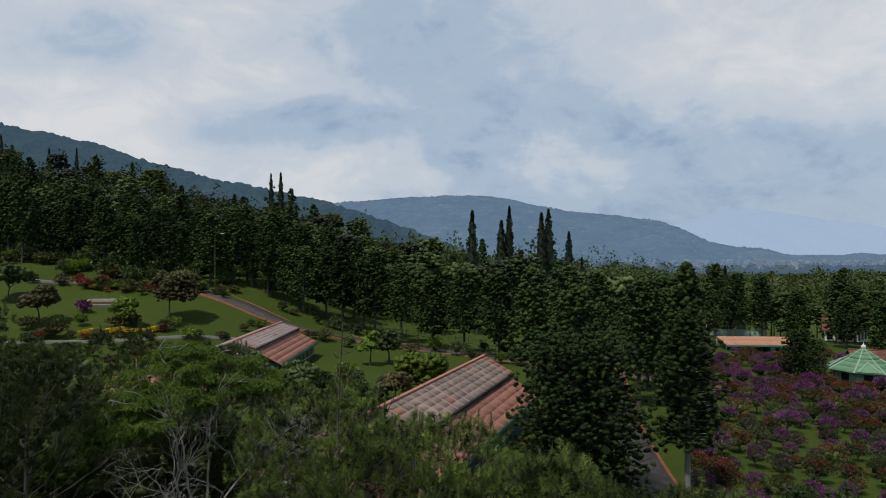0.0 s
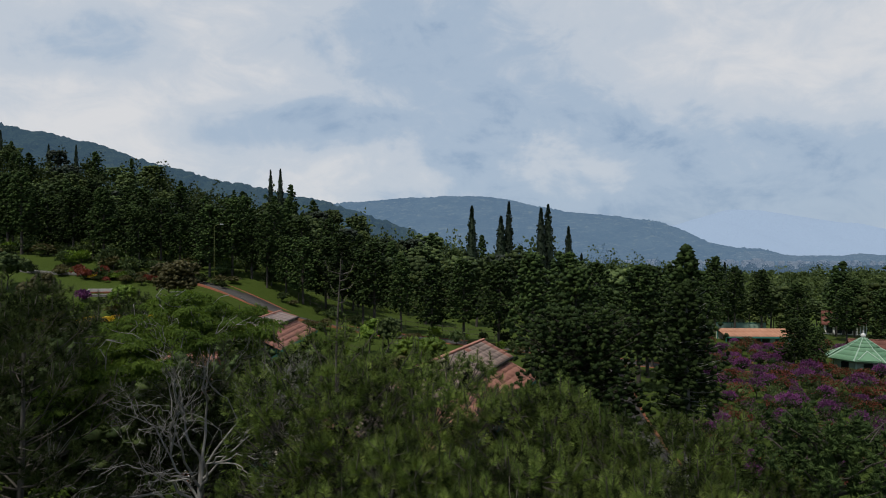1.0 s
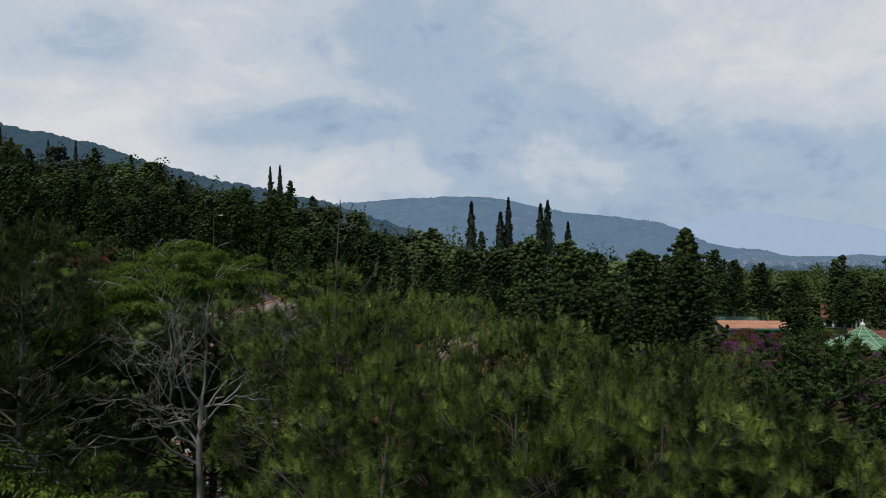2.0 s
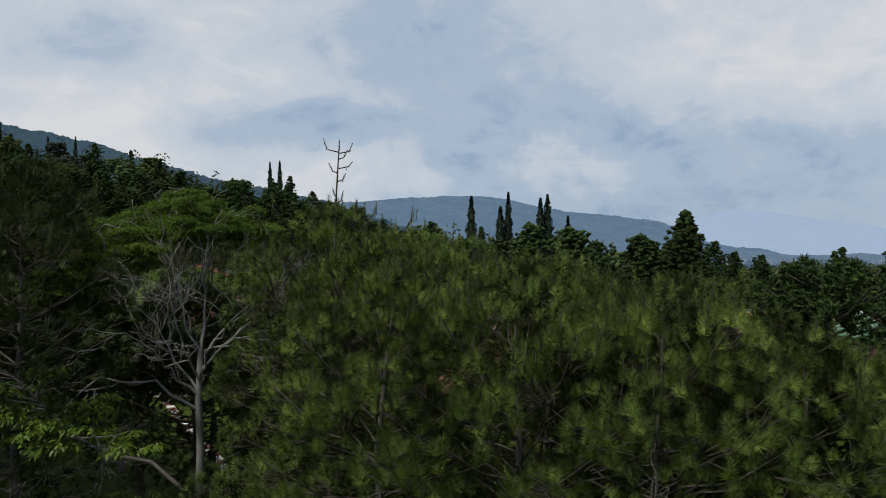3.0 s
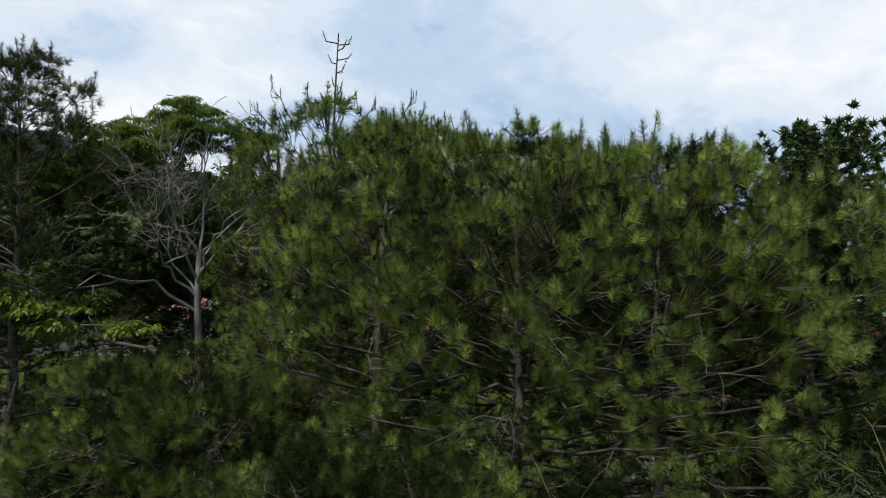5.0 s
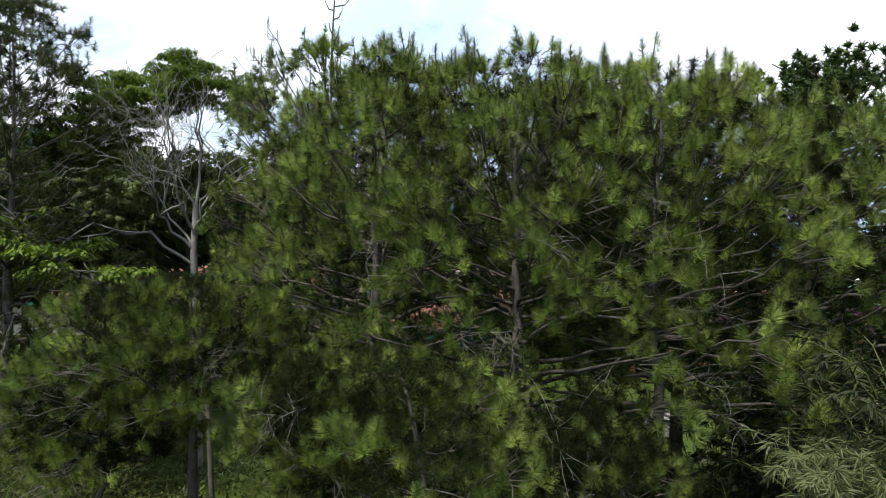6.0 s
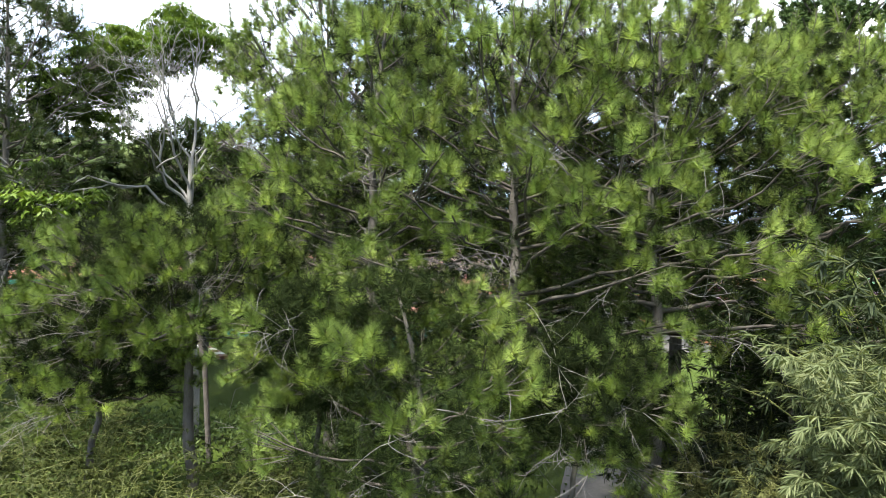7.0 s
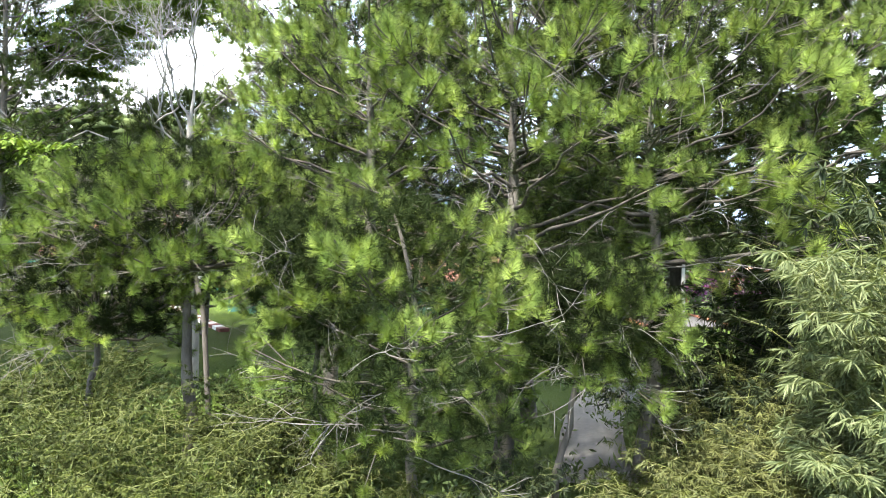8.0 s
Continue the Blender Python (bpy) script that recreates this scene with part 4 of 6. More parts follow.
def broad_mesh(seed, height, radius, base, lobes=7, count=1300, leaf=0.5, flat=0.75, per=9, knobby=0.6, knob=0.95):
    count = count // 4
    r = np.random.default_rng(seed)
    tz = np.linspace(0, base + (height - base) * 0.5, 6)
    tp = np.column_stack([np.cumsum(r.normal(size=6) * 0.06), np.cumsum(r.normal(size=6) * 0.06), tz])
    trunk = tubes([(tp, np.linspace(0.03 * height * 0.6 + 0.02, 0.06, 6))], 7)
    limbs, P, D, lumps = [], [], [], []
    cz = (base + height) / 2
    for k in range(lobes):
        a = r.uniform(0, 6.28)
        d = radius * r.uniform(0.25, 0.62) * (k > 0)
        c = np.array([math.cos(a) * d, math.sin(a) * d, cz + r.uniform(-0.22, 0.30) * (height - base)])
        R = radius * r.uniform(0.42, 0.62)
        n = count // lobes
        q = rand_dirs(r, n)
        q[:, 2] = np.where(q[:, 2] < -0.35, -q[:, 2], q[:, 2])
        P.append(c + q * np.array([R, R, R * flat]) * r.uniform(0.75, 1.05, (n, 1)))
        D.append(unit(q + rand_dirs(r, n) * 0.8))
        limbs.append((np.array([tp[r.integers(3, 6)], c]), np.array([0.08, 0.03])))
        lumps.append(inner(r, c, (R * 0.55, R * 0.55, R * 0.55 * flat), 5, R * 0.5))
    P, D = np.concatenate(P), np.concatenate(D)
    pick = r.random(len(P)) < knobby
    return trunk, tubes(limbs, 3), [tufts(r, P, D, per, leaf, leaf * 0.36), knobs(r, P[pick] - D[pick] * leaf * 0.3, leaf * knob, 0.7, knob > 1.2), join(lumps)]


BROAD = []
for k, (h, rad, b, mt) in enumerate(((11, 4.2, 2.5, M_broad), (13, 4.6, 3.0, M_broad), (9.5, 4.4, 2.0, M_broad_olive), (12, 3.6, 2.5, M_cypress))):
    tr_, li_, cr_ = broad_mesh(60 + k, h, rad, b, 16, 1300, 0.34, 0.8, 4, 0.5, 1.75)
    px, py = ((-30, 150), (-42, 165), (30, 150), (44, 140))[k]
    BROAD.append(make_tree("broadleaf_tree", at_ground(px, py), "rounded green broadleaf tree of the wooded slope", "tree", "broadleaf trees of the slope", tr_, li_, cr_, M_bark_dark, mt))
for k, (h, rad, b) in enumerate(((15, 2.7, 2.0), (12.5, 2.9, 1.5))):
    tr_, li_, cr_ = araucaria_mesh(90 + k, h, rad, b, 0.9, 0.38, 4, (0.9, 1.0, 0.75, 0.34, 0.08), 0.6, False, 1.1, 4)
    px, py = ((-36, 142), (-60, 168))[k]
    BROAD.append(make_tree("conifer_tree", at_ground(px, py), "dark pointed conifer of the wooded slope", "tree", "conifers of the slope", tr_, li_, cr_, M_bark_dark, M_arau))
places = []
for _ in range(9000):
    y = r_place.uniform(116, 242)
    x = r_place.uniform(-0.76 * y, 0.74 * y)
    if x > -26 and y < 118 and x < 46 or x < -40 and y < 130 - 0.1 * x or x < -20 and y < 128 or (x > 46 and y < 132) or (x > 40 and x < 72 and y < 145):
        continue
    if x > 40 and r_place.random() < 0.45:
        continue
    s = r_place.uniform(0.7, 1.25) if x > -0.25 * y else r_place.uniform(0.65, 1.0)
    if x > 0.30 * y:
        s = min(s, (15.1 - y * (r_place.uniform(0.024, 0.055) if r_place.random() < 0.8 else r_place.uniform(-0.005, 0.02)) - gz(x, y)) / 12.0)
    if all((x - a) ** 2 + (y - b) ** 2 > (5.6 * (s + c) * 0.5) ** 2 for a, b, c in places):
        places.append((x, y, s))
    if len(places) > 193:
        break
scatter_copies(BROAD, places, r_place)


def far_woods(name, y0, y1, count, size, mat, label, seed, x0=-0.8, x1=0.85):
    """Woods too far off to count: joined clumps of leaves over the slope."""
    r = np.random.default_rng(seed)
    y = r.uniform(y0, y1, count)
    x = r.uniform(x0, x1, count) * y
    z = ground_z(x, y)
    h = r.uniform(0.45, 1.35, count) * size * np.where(r.random(count) < 0.15, 1.9, 1.0) * np.interp(x / y, [0.25, 0.36], [1.0, 0.42])
    w = r.uniform(0.35, 0.55, count) * size
    per = 44
    q = rand_dirs(r, count * per)
    q[:, 2] = np.abs(q[:, 2])
    P = np.repeat(np.column_stack([x, y, z + h * 0.35]), per, 0) + q * np.repeat(np.column_stack([w, w, h * 0.65]), per, 0) * r.uniform(0.75, 1.0, (count * per, 1))
    me = mesh_np(name, [leaves(r, P, unit(q + rand_dirs(r, count * per)), size * 0.17, size * 0.12)], mat)
    tagged(new(name, me), label, "woods", kind="stuff")


far_woods("slope_thicket", 156, 250, 1200, 5.5, M_broad, "dense dark thicket under the trees of the slope", 73, -0.82, 0.35)
far_woods("park_thicket", 126, 160, 420, 3.4, M_broad, "dark shrubs beneath the park trees", 75, -0.74, -0.16)
far_woods("garden_thicket", 126, 170, 300, 3.2, M_broad, "dark shrubs behind the park trees", 74, -0.12, 0.34)
far_woods("far_woods", 300, 480, 1500, 11.0, M_broad, "mixed dark woods on the far slope", 71)
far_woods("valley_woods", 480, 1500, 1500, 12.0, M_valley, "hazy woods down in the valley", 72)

# ---------------------------------------------------------------- columnar conifers behind the park


def column_mesh(seed, height, radius, count=1200, leaf=0.75):
    r = np.random.default_rng(seed)
    tz = np.linspace(0, height * 0.97, 6)
    tp = np.column_stack([np.cumsum(r.normal(size=6) * 0.05), np.zeros(6), tz])
    trunk = tubes([(tp, np.linspace(0.28, 0.03, 6))], 6)
    u = r.random(count) ** 0.8
    a = r.uniform(0, 6.28, count)
    rad = radius * (1 - u) ** 0.7 * r.uniform(0.45, 1.0, count) * (0.85 + 0.3 * np.sin(u * 34 + a * 2))
    P = np.column_stack([np.cos(a) * rad, np.sin(a) * rad, height * (0.06 + 0.94 * u)])
    D = unit(np.column_stack([np.cos(a) * 0.7, np.sin(a) * 0.7, np.full(count, 0.9)]) + rand_dirs(r, count) * 0.4)
    cone = tubes([(np.array([(0, 0, height * 0.05), (0, 0, height * 0.4), (0, 0, height * 0.8), (0, 0, height * 0.96)]), np.array([radius * 0.62, radius * 0.5, radius * 0.24, 0.05]))], 9)
    return trunk, None, join([leaves(r, P, D, leaf * (1.25 - 0.7 * u), leaf * 0.8), cone])


COL = []
for k, (h, rad) in enumerate(((26, 2.9), (25, 3.7))):
    tr_, li_, cr_ = column_mesh(80 + k, h, rad)
    px, py = ((8.8, 200), (18, 205))[k]
    COL.append(make_tree("columnar_conifer", at_ground(px, py), "slender dark columnar conifer", "tree", "columnar conifers", tr_, li_, cr_, M_bark_dark, M_cypress))
for px, py, s, k in ((20.5, 206, 0.92, 0), (29, 196, 0.92, 1), (31.4, 198, 0.97, 1), (-62, 240, 0.62, 0), (-58.5, 240, 0.66, 0), (106, 250, 0.8, 0), (112, 250, 0.75, 1),
                     (48, 230, 0.66, 0), (-156, 235, 0.44, 0), (-142, 240, 0.40, 1), (-136, 240, 0.36, 1), (-131, 238, 0.42, 0), (35, 185, 0.75, 1)):
    c = copy_thing(COL[k], pose(px, py, gz(px, py), 0, 0, px * 37))
    c.scale = (s, s, s * 1.25)

# ---------------------------------------------------------------- pale umbrella tree among the pines


def grow(r, p, d, length, rad, level, limbs, tips, spread, up=0.05):
    n = 5
    pts = curve_pts(p, d, length, up, r, n, 0.14)
    limbs.append((pts, np.linspace(rad, rad * 0.66, n), level))
    e = unit(pts[-1] - pts[-2])
    if level == 0:
        tips.append((pts[-1], e))
        return
    kids = 3 if r.random() < 0.45 else 2
    for k in range(kids):
        q = unit(e + r.normal(size=3) * spread * np.array([1, 1, 0.6]) + np.array([0, 0, up]))
        grow(r, pts[-1], q, length * r.uniform(0.6, 0.88), rad * 0.64, level - 1, limbs, tips, spread, up)


def spray_pads(r, centres, size, per, length, width):
    """Layered pads of feathery leaves: each a shallow dome with leaves that hang at its rim."""
    n = len(centres)
    m = n * per
    a, q = r.uniform(0, 6.28, m), np.sqrt(r.random(m))
    wide = np.repeat(size * r.uniform(0.7, 1.25, n), per)
    lob = 1 + 0.28 * np.sin(3 * a + np.repeat(r.uniform(0, 6.28, n), per)) + 0.18 * np.sin(7 * a + np.repeat(r.uniform(0, 6.28, n), per))
    rad = q * wide * lob
    tilt = np.repeat(r.normal(size=(n, 2)) * 0.14, per, 0)
    x, y = np.cos(a) * rad, np.sin(a) * rad
    z = -0.32 * wide * q ** 2 + tilt[:, 0] * x + tilt[:, 1] * y + r.normal(size=m) * 0.035
    P = np.repeat(centres, per, 0) + np.column_stack([x, y, z])
    b = a + r.normal(size=m) * 0.8
    D = unit(np.column_stack([np.cos(b), np.sin(b), -0.15 - 0.55 * q + r.normal(size=m) * 0.2]))
    return leaves(r, P, D, length * r.uniform(0.7, 1.3, m), width, flat=0.7, droop=0.1)


def umbrella_tree():
    r = np.random.default_rng(92)
    x, y = -6.75, 18.6
    t = thing("umbrella_tree", pose(x, y, gz(x, y)), "pale-barked umbrella tree, half leafless, with flat green pads", "tree")
    trunk = np.array([(0.1, 0, 0), (0.16, -0.05, 1.5), (0.02, 0, 3.2), (0.08, 0, 4.8), (0.0, 0.05, 6.2), (0.06, 0.05, 7.6)])
    part_np("trunk", [tubes([(trunk, np.linspace(0.15, 0.075, 6))], 10)], M_bark_pale, t, is_smooth=True)
    limbs, tips = [], []
    starts = (((-0.95, -0.3, 0.70), 1.9, 0.048, 5.9, 6, 0.03), ((-0.65, -0.55, 0.85), 1.7, 0.045, 6.3, 6, 0.03), ((-0.2, -0.65, 0.95), 1.5, 0.04, 6.8, 6, 0.04), ((0.45, -0.6, 0.9), 1.5, 0.038, 6.7, 6, 0.04),
              ((0.85, -0.25, 0.8), 1.6, 0.04, 7.0, 6, 0.04), ((0.65, 0.4, 0.95), 1.6, 0.038, 7.3, 6, 0.05), ((-0.75, 0.35, 0.85), 1.7, 0.04, 6.4, 6, 0.04), ((0.0, 0.35, 1.0), 1.6, 0.045, 7.5, 5, 0.06),
              ((-0.45, 0.2, 1.0), 1.6, 0.04, 7.3, 6, 0.05))
    for d, L, rad, z, level, up in starts:
        p0 = np.array([np.interp(z, trunk[:, 2], trunk[:, k]) for k in range(3)])
        grow(r, p0, unit(np.array(d)), L * 0.92, rad, level, limbs, tips, 0.40, up)
    limbs = [(p, q, lv) for p, q, lv in limbs if p[-1][2] < (11.6 if lv > 2 or p[-1][1] > 0.3 else 10.7)]
    for pts, rad, lv in limbs:
        if lv >= 4:
            part_np("limb", [tubes([(pts, rad)], 6)], M_bark_pale, t, is_smooth=True)
    tagged(part_np("twigwork", [tubes([(p, q) for p, q, lv in limbs if lv < 4], 3)], M_bark_pale, t, "pale bare twigs"), kind="stuff")
    c = []
    lumps = np.array([(-2.5, 1.0, 10.9), (-0.7, 1.6, 11.6), (-1.8, -0.4, 10.5), (-3.1, -0.4, 9.6), (-1.7, 2.8, 11.4), (0.6, 2.2, 11.1), (-3.0, 2.4, 10.3), (-0.2, 0.4, 11.2), (-3.4, 0.8, 9.2)])
    for _ in range(4000):
        d = unit(r.normal(size=3))
        p = lumps[r.integers(len(lumps))] + d * np.array([1.05, 1.05, 0.72]) * r.random() ** 0.4
        if len(c) < 185 and all(np.linalg.norm((p - e) * (1, 1, 1.7)) > 0.46 for e in c):
            c.append(p)
    c = np.array(c)
    tagged(part_np("crown", [spray_pads(r, c, 0.36, 330, 0.12, 0.038)], M_umbrella, t, "flat feathery green foliage pads"), kind="stuff")
    ends = np.array([e for e, d in tips])
    sup = []
    for p in c:
        near = ends[np.argsort(((ends - p) ** 2).sum(1))[r.integers(0, 3)]]
        mid = near * 0.5 + p * 0.5 + r.normal(size=3) * 0.12
        sup.append((np.array([near, mid, p]), np.array([0.014, 0.010, 0.006])))
    tagged(part_np("upper_branchwork", [tubes(sup, 4)], M_bark_pale, t), kind="stuff")


umbrella_tree()


def leafy_small_tree():
    r = np.random.default_rng(93)
    x, y = -6.7, 16.2
    t = thing("young_tree", pose(x, y, gz(x, y)), "small yellow-green tree with one long sideways limb", "tree")
    trunk = np.array([(1.3, 0, 0), (1.2, 0, 2.4), (0.8, 0, 4.3), (-0.3, 0, 5.25), (-1.4, 0.0, 5.45), (-2.3, 0, 6.0), (-3.0, 0, 6.7), (-3.5, 0, 7.2)])
    part_np("trunk", [tubes([(trunk, np.linspace(0.07, 0.02, 8))], 8)], M_bark_pine, t, is_smooth=True)
    c = []
    for k in range(30):
        s = r.uniform(4.0, 7)
        p0 = np.array([np.interp(s, np.arange(8), trunk[:, j]) for j in range(3)])
        d = unit(np.array([r.uniform(-1.2, 0.7), r.uniform(-1, 1), r.uniform(-0.2, 0.6)]))
        pts = curve_pts(p0, d, r.uniform(0.6, 1.6), 0.1, r, 5, 0.1)
        part_np("limb", [tubes([(pts, np.linspace(0.03, 0.008, 5))], 4)], M_bark_pale, t)
        c += [pts[3], pts[4], pts[4] + r.normal(size=3) * 0.25]
    tagged(part_np("crown", [spray_pads(r, np.array(c), 0.30, 70, 0.15, 0.06)], M_broad_light, t), kind="stuff")


leafy_small_tree()

# shaded broadleaf trees behind the pale tree
for k, (px, py, h, rad) in enumerate(((-11.5, 25.5, 9.0, 3.8), (-18.5, 27, 9.5, 4.4), (-25, 27, 9.5, 4.4), (-16.0, 22.0, 8.5, 3.4), (-21, 34, 8.5, 4.0))):
    tr_, li_, cr_ = broad_mesh(180 + k, h, rad, 3.4, 12, 3200, 0.36, 0.85, 12)
    make_tree("shade_tree", at_ground(px, py), "dark leafy tree behind the pines", "tree", "", tr_, li_, cr_, M_bark_dark, M_broad)


# ---------------------------------------------------------------- bamboo


def bamboo(name, x, y, height, spread, culms, label, seed, leaf=0.22, wide=0.026, mat=None, per=9, nodes=13, low=0.25, arch=0.55, toward=(0, 0)):
    """A bamboo clump: arching culms, side shoots at the nodes, hanging fans of narrow leaves."""
    r = np.random.default_rng(seed)
    z0 = gz(x, y)
    t = thing(name, pose(x, y, z0), label, "bamboo", "bamboo clumps")
    shoots, P, D = [], [], []
    for k in range(culms):
        a = r.uniform(0, 6.28)
        q = math.sqrt(r.random()) * spread * 0.55
        p0 = np.array([math.cos(a) * q, math.sin(a) * q, 0])
        h = height * r.uniform(0.6, 1.05)
        out = np.array([math.cos(a) + toward[0], math.sin(a) + toward[1], 0])
        s = np.linspace(0, 1, 9)[:, None]
        pts = p0 + np.array([0, 0, h]) * (s - 0.22 * s ** 4) + out * spread * arch * s ** 2.6 * r.uniform(0.6, 1.3)
        part_np("culm", [tubes([(pts, np.linspace(0.022, 0.005, 9) * (height / 4.5))], 5)], M_culm, t)
        tang = unit(np.gradient(pts, axis=0))
        for u in np.linspace(low, 1.0, nodes):
            p = np.array([np.interp(u * 8, np.arange(9), pts[:, j]) for j in range(3)])
            for g in range(2):
                b = r.uniform(0, 6.28)
                d = unit(np.array([math.cos(b), math.sin(b), r.uniform(-0.1, 0.7)]) + tang[int(u * 8)] * 0.4)
                L = r.uniform(0.2, 0.55) * (height / 4.5) ** 0.5
                sh = curve_pts(p, d, L, -0.25, r, 3, 0.08)
                shoots.append((sh[[0, 2]], np.array([0.005, 0.002])))
                for w, e in ((sh[1] * 0.4 + sh[2] * 0.6, sh[2] - sh[1]), (sh[2], sh[2] - sh[1])):
                    P.append(np.repeat(w[None], per, 0))
                    D.append(unit(unit(e) * 0.7 + rand_dirs(r, per) * np.array([0.85, 0.85, 0.5]) + np.array([0, 0, -0.35])))
    tagged(part_np("shootwork", [tubes(shoots, 3)], M_culm, t), kind="stuff")
    P, D = np.concatenate(P), np.concatenate(D)
    tagged(part_np("leafage", [leaves(r, P, D, leaf * r.uniform(0.6, 1.2, len(P)), wide, flat=0.5, droop=0.12)], mat or M_bamboo, t), kind="stuff")
    return t


bamboo("bamboo_clump", 5.75, 7.9, 4.8, 1.5, 70, "pale green bamboo clump with hanging leaves", 101, 0.20, 0.019, nodes=16, low=0.05, per=14)
bamboo("bamboo_clump", 5.2, 7.5, 3.1, 1.25, 40, "low pale bamboo clump with hanging leaves", 104, 0.20, 0.019, per=14, nodes=12, low=0.1)
bamboo("bamboo_clump", 5.9, 14.0, 4.4, 2.6, 30, "bamboo coloured dark for the shade of the pines", 105, 0.24, 0.034, M_bamboo_shade, 8, 11, 0.08)
bamboo("bamboo_clump", 6.9, 9.4, 6.2, 2.4, 34, "tall bamboo clump beside the pines, shade in its colour", 102, 0.24, 0.03, mat=M_bamboo_shade, low=0.12, nodes=15)
bamboo("bamboo_clump", 5.2, 11.6, 2.9, 2.2, 26, "low bamboo under the pines, coloured dark for shade", 103, 0.18, 0.022, M_bamboo_shade, 8, 9, 0.2)
for k, (bx, by, h, sp) in enumerate(((-7.3, 10.2, 2.7, 1.9), (-5.4, 10.6, 2.5, 1.8), (-3.7, 9.8, 2.1, 1.6), (-6.3, 12.2, 2.6, 1.8), (-2.2, 9.3, 1.5, 1.3), (-4.9, 8.9, 1.7, 1.5), (-8.6, 12.4, 2.7, 1.7), (-3.2, 12.0, 2.0, 1.5), (-1.9, 11.2, 1.7, 1.3), (-7.6, 14.8, 2.4, 1.7))):
    bamboo("bamboo_shrub", bx, by, h, sp, 26, "low yellow-green bamboo shrub with small leaves", 110 + k, 0.085, 0.022, M_hedge, 9, 11, 0.10, 0.5)
for k, (bx, by, h, sp) in enumerate(((3.5, 8.9, 1.75, 1.3), (4.6, 9.6, 2.0, 1.5), (2.6, 8.2, 1.1, 1.0), (0.6, 9.2, 1.2, 1.3), (2.9, 9.7, 1.15, 0.9), (-0.8, 8.9, 1.1, 1.2), (5.6, 8.9, 2.1, 1.4), (4.0, 10.4, 2.3, 1.5), (6.3, 10.8, 2.6, 1.6))):
    bamboo("bamboo_shrub", bx, by, h, sp, 20, "low bamboo shrub with pale narrow leaves", 120 + k, 0.135, 0.015, M_bamboo_shade if k == 3 else M_hedge if k in (4, 5) else M_grassy, 10, 9, 0.12, 0.5)


def undergrowth():
    r = np.random.default_rng(130)
    n = 900
    x, y = r.uniform(-14, 11, n), r.uniform(10, 26, n)
    keep = ~((x > 2.5) & (x < 3.4) & (y < 19)) & ~((x > 7.5) & (y > 10)) & ~((x < -3.0) & (y > 20.5))
    x, y = x[keep], y[keep]
    per = 40
    c = np.column_stack([x, y, ground_z(x, y) + 0.1])
    P = np.repeat(c, per, 0) + np.abs(r.normal(size=(len(x) * per, 3))) * np.array([0, 0, 0.22]) + r.normal(size=(len(x) * per, 3)) * np.array([0.3, 0.3, 0])
    D = unit(rand_dirs(r, len(P)) + np.array([0, 0, 0.6]))
    me = mesh_np("undergrowth", [leaves(r, P, D, 0.16 * r.uniform(0.6, 1.4, len(P)), 0.05)], M_broad)
    tagged(new("undergrowth", me), "dark low leafy undergrowth beneath the pines", "undergrowth", kind="stuff")


undergrowth()
strip("pavement", [(2.75, 11.4), (2.95, 13.4), (3.5, 16), (5.5, 20), (9.0, 26)], 1.3, M_path, "pale concrete path under the pines", "pavement")

# ---------------------------------------------------------------- buildings


def quad_pt(a, b, c, d, u, v):
    return (a * (1 - u) + b * u) * (1 - v) + (d * (1 - u) + c * u) * v


def roof_plane(parent, name, a, b, c, d, mat, nu, nv, rib=0.05, thick=0.10, tile="roof_sheet", edge=None):
    """A sloped roof between corners a, b (eave), c, d (ridge): a deck and overlapping ribbed sheets, each a piece."""
    a, b, c, d = (Vector(q) for q in (a, b, c, d))
    nrm = (b - a).cross(d - a).normalized()
    if nrm.z < 0:
        nrm = -nrm
    bm = bmesh.new()
    top = [bm.verts.new(q) for q in (a, b, c, d)]
    bot = [bm.verts.new(q - nrm * thick) for q in (a, b, c, d)]
    bm.faces.new(top)
    bm.faces.new(bot[::-1])
    for i in range(4):
        bm.faces.new((top[i], bot[i], bot[(i + 1) % 4], top[(i + 1) % 4]))
    deck = part(name, bm, mat, parent)
    for i in range(nu):
        for j in range(nv):
            u0, u1, v0, v1 = i / nu + 0.004, (i + 1) / nu - 0.004, j / nv, (j + 1) / nv
            lo, hi = 0.024, 0.012
            vs, k = [], (6 if rib > 0.02 else 2)
            for row, (v, up) in enumerate(((v0, lo), (min(v1 + 0.01, 1), hi))):
                for q in range(k + 1):
                    p = quad_pt(a, b, c, d, u0 + (u1 - u0) * q / k, v)
                    vs.append(p + nrm * (up + (rib if q % 2 else 0)))
            fs = [(q, q + 1, k + 2 + q, k + 1 + q) for q in range(k)]
            n0 = len(vs)
            vs += [vs[q] - nrm * 0.03 for q in range(k + 1)]
            fs += [(q + 1, q, n0 + q, n0 + q + 1) for q in range(k)]
            mt = edge if edge and (i in (0, nu - 1) or (i * 7 + j * 3) % 29 == 0) else mat
            me = mesh_np(tile, [(np.array([tuple(q) for q in vs]), np.array(fs))], mt)
            ob = new(tile, me)
            ob.parent = deck
    return deck


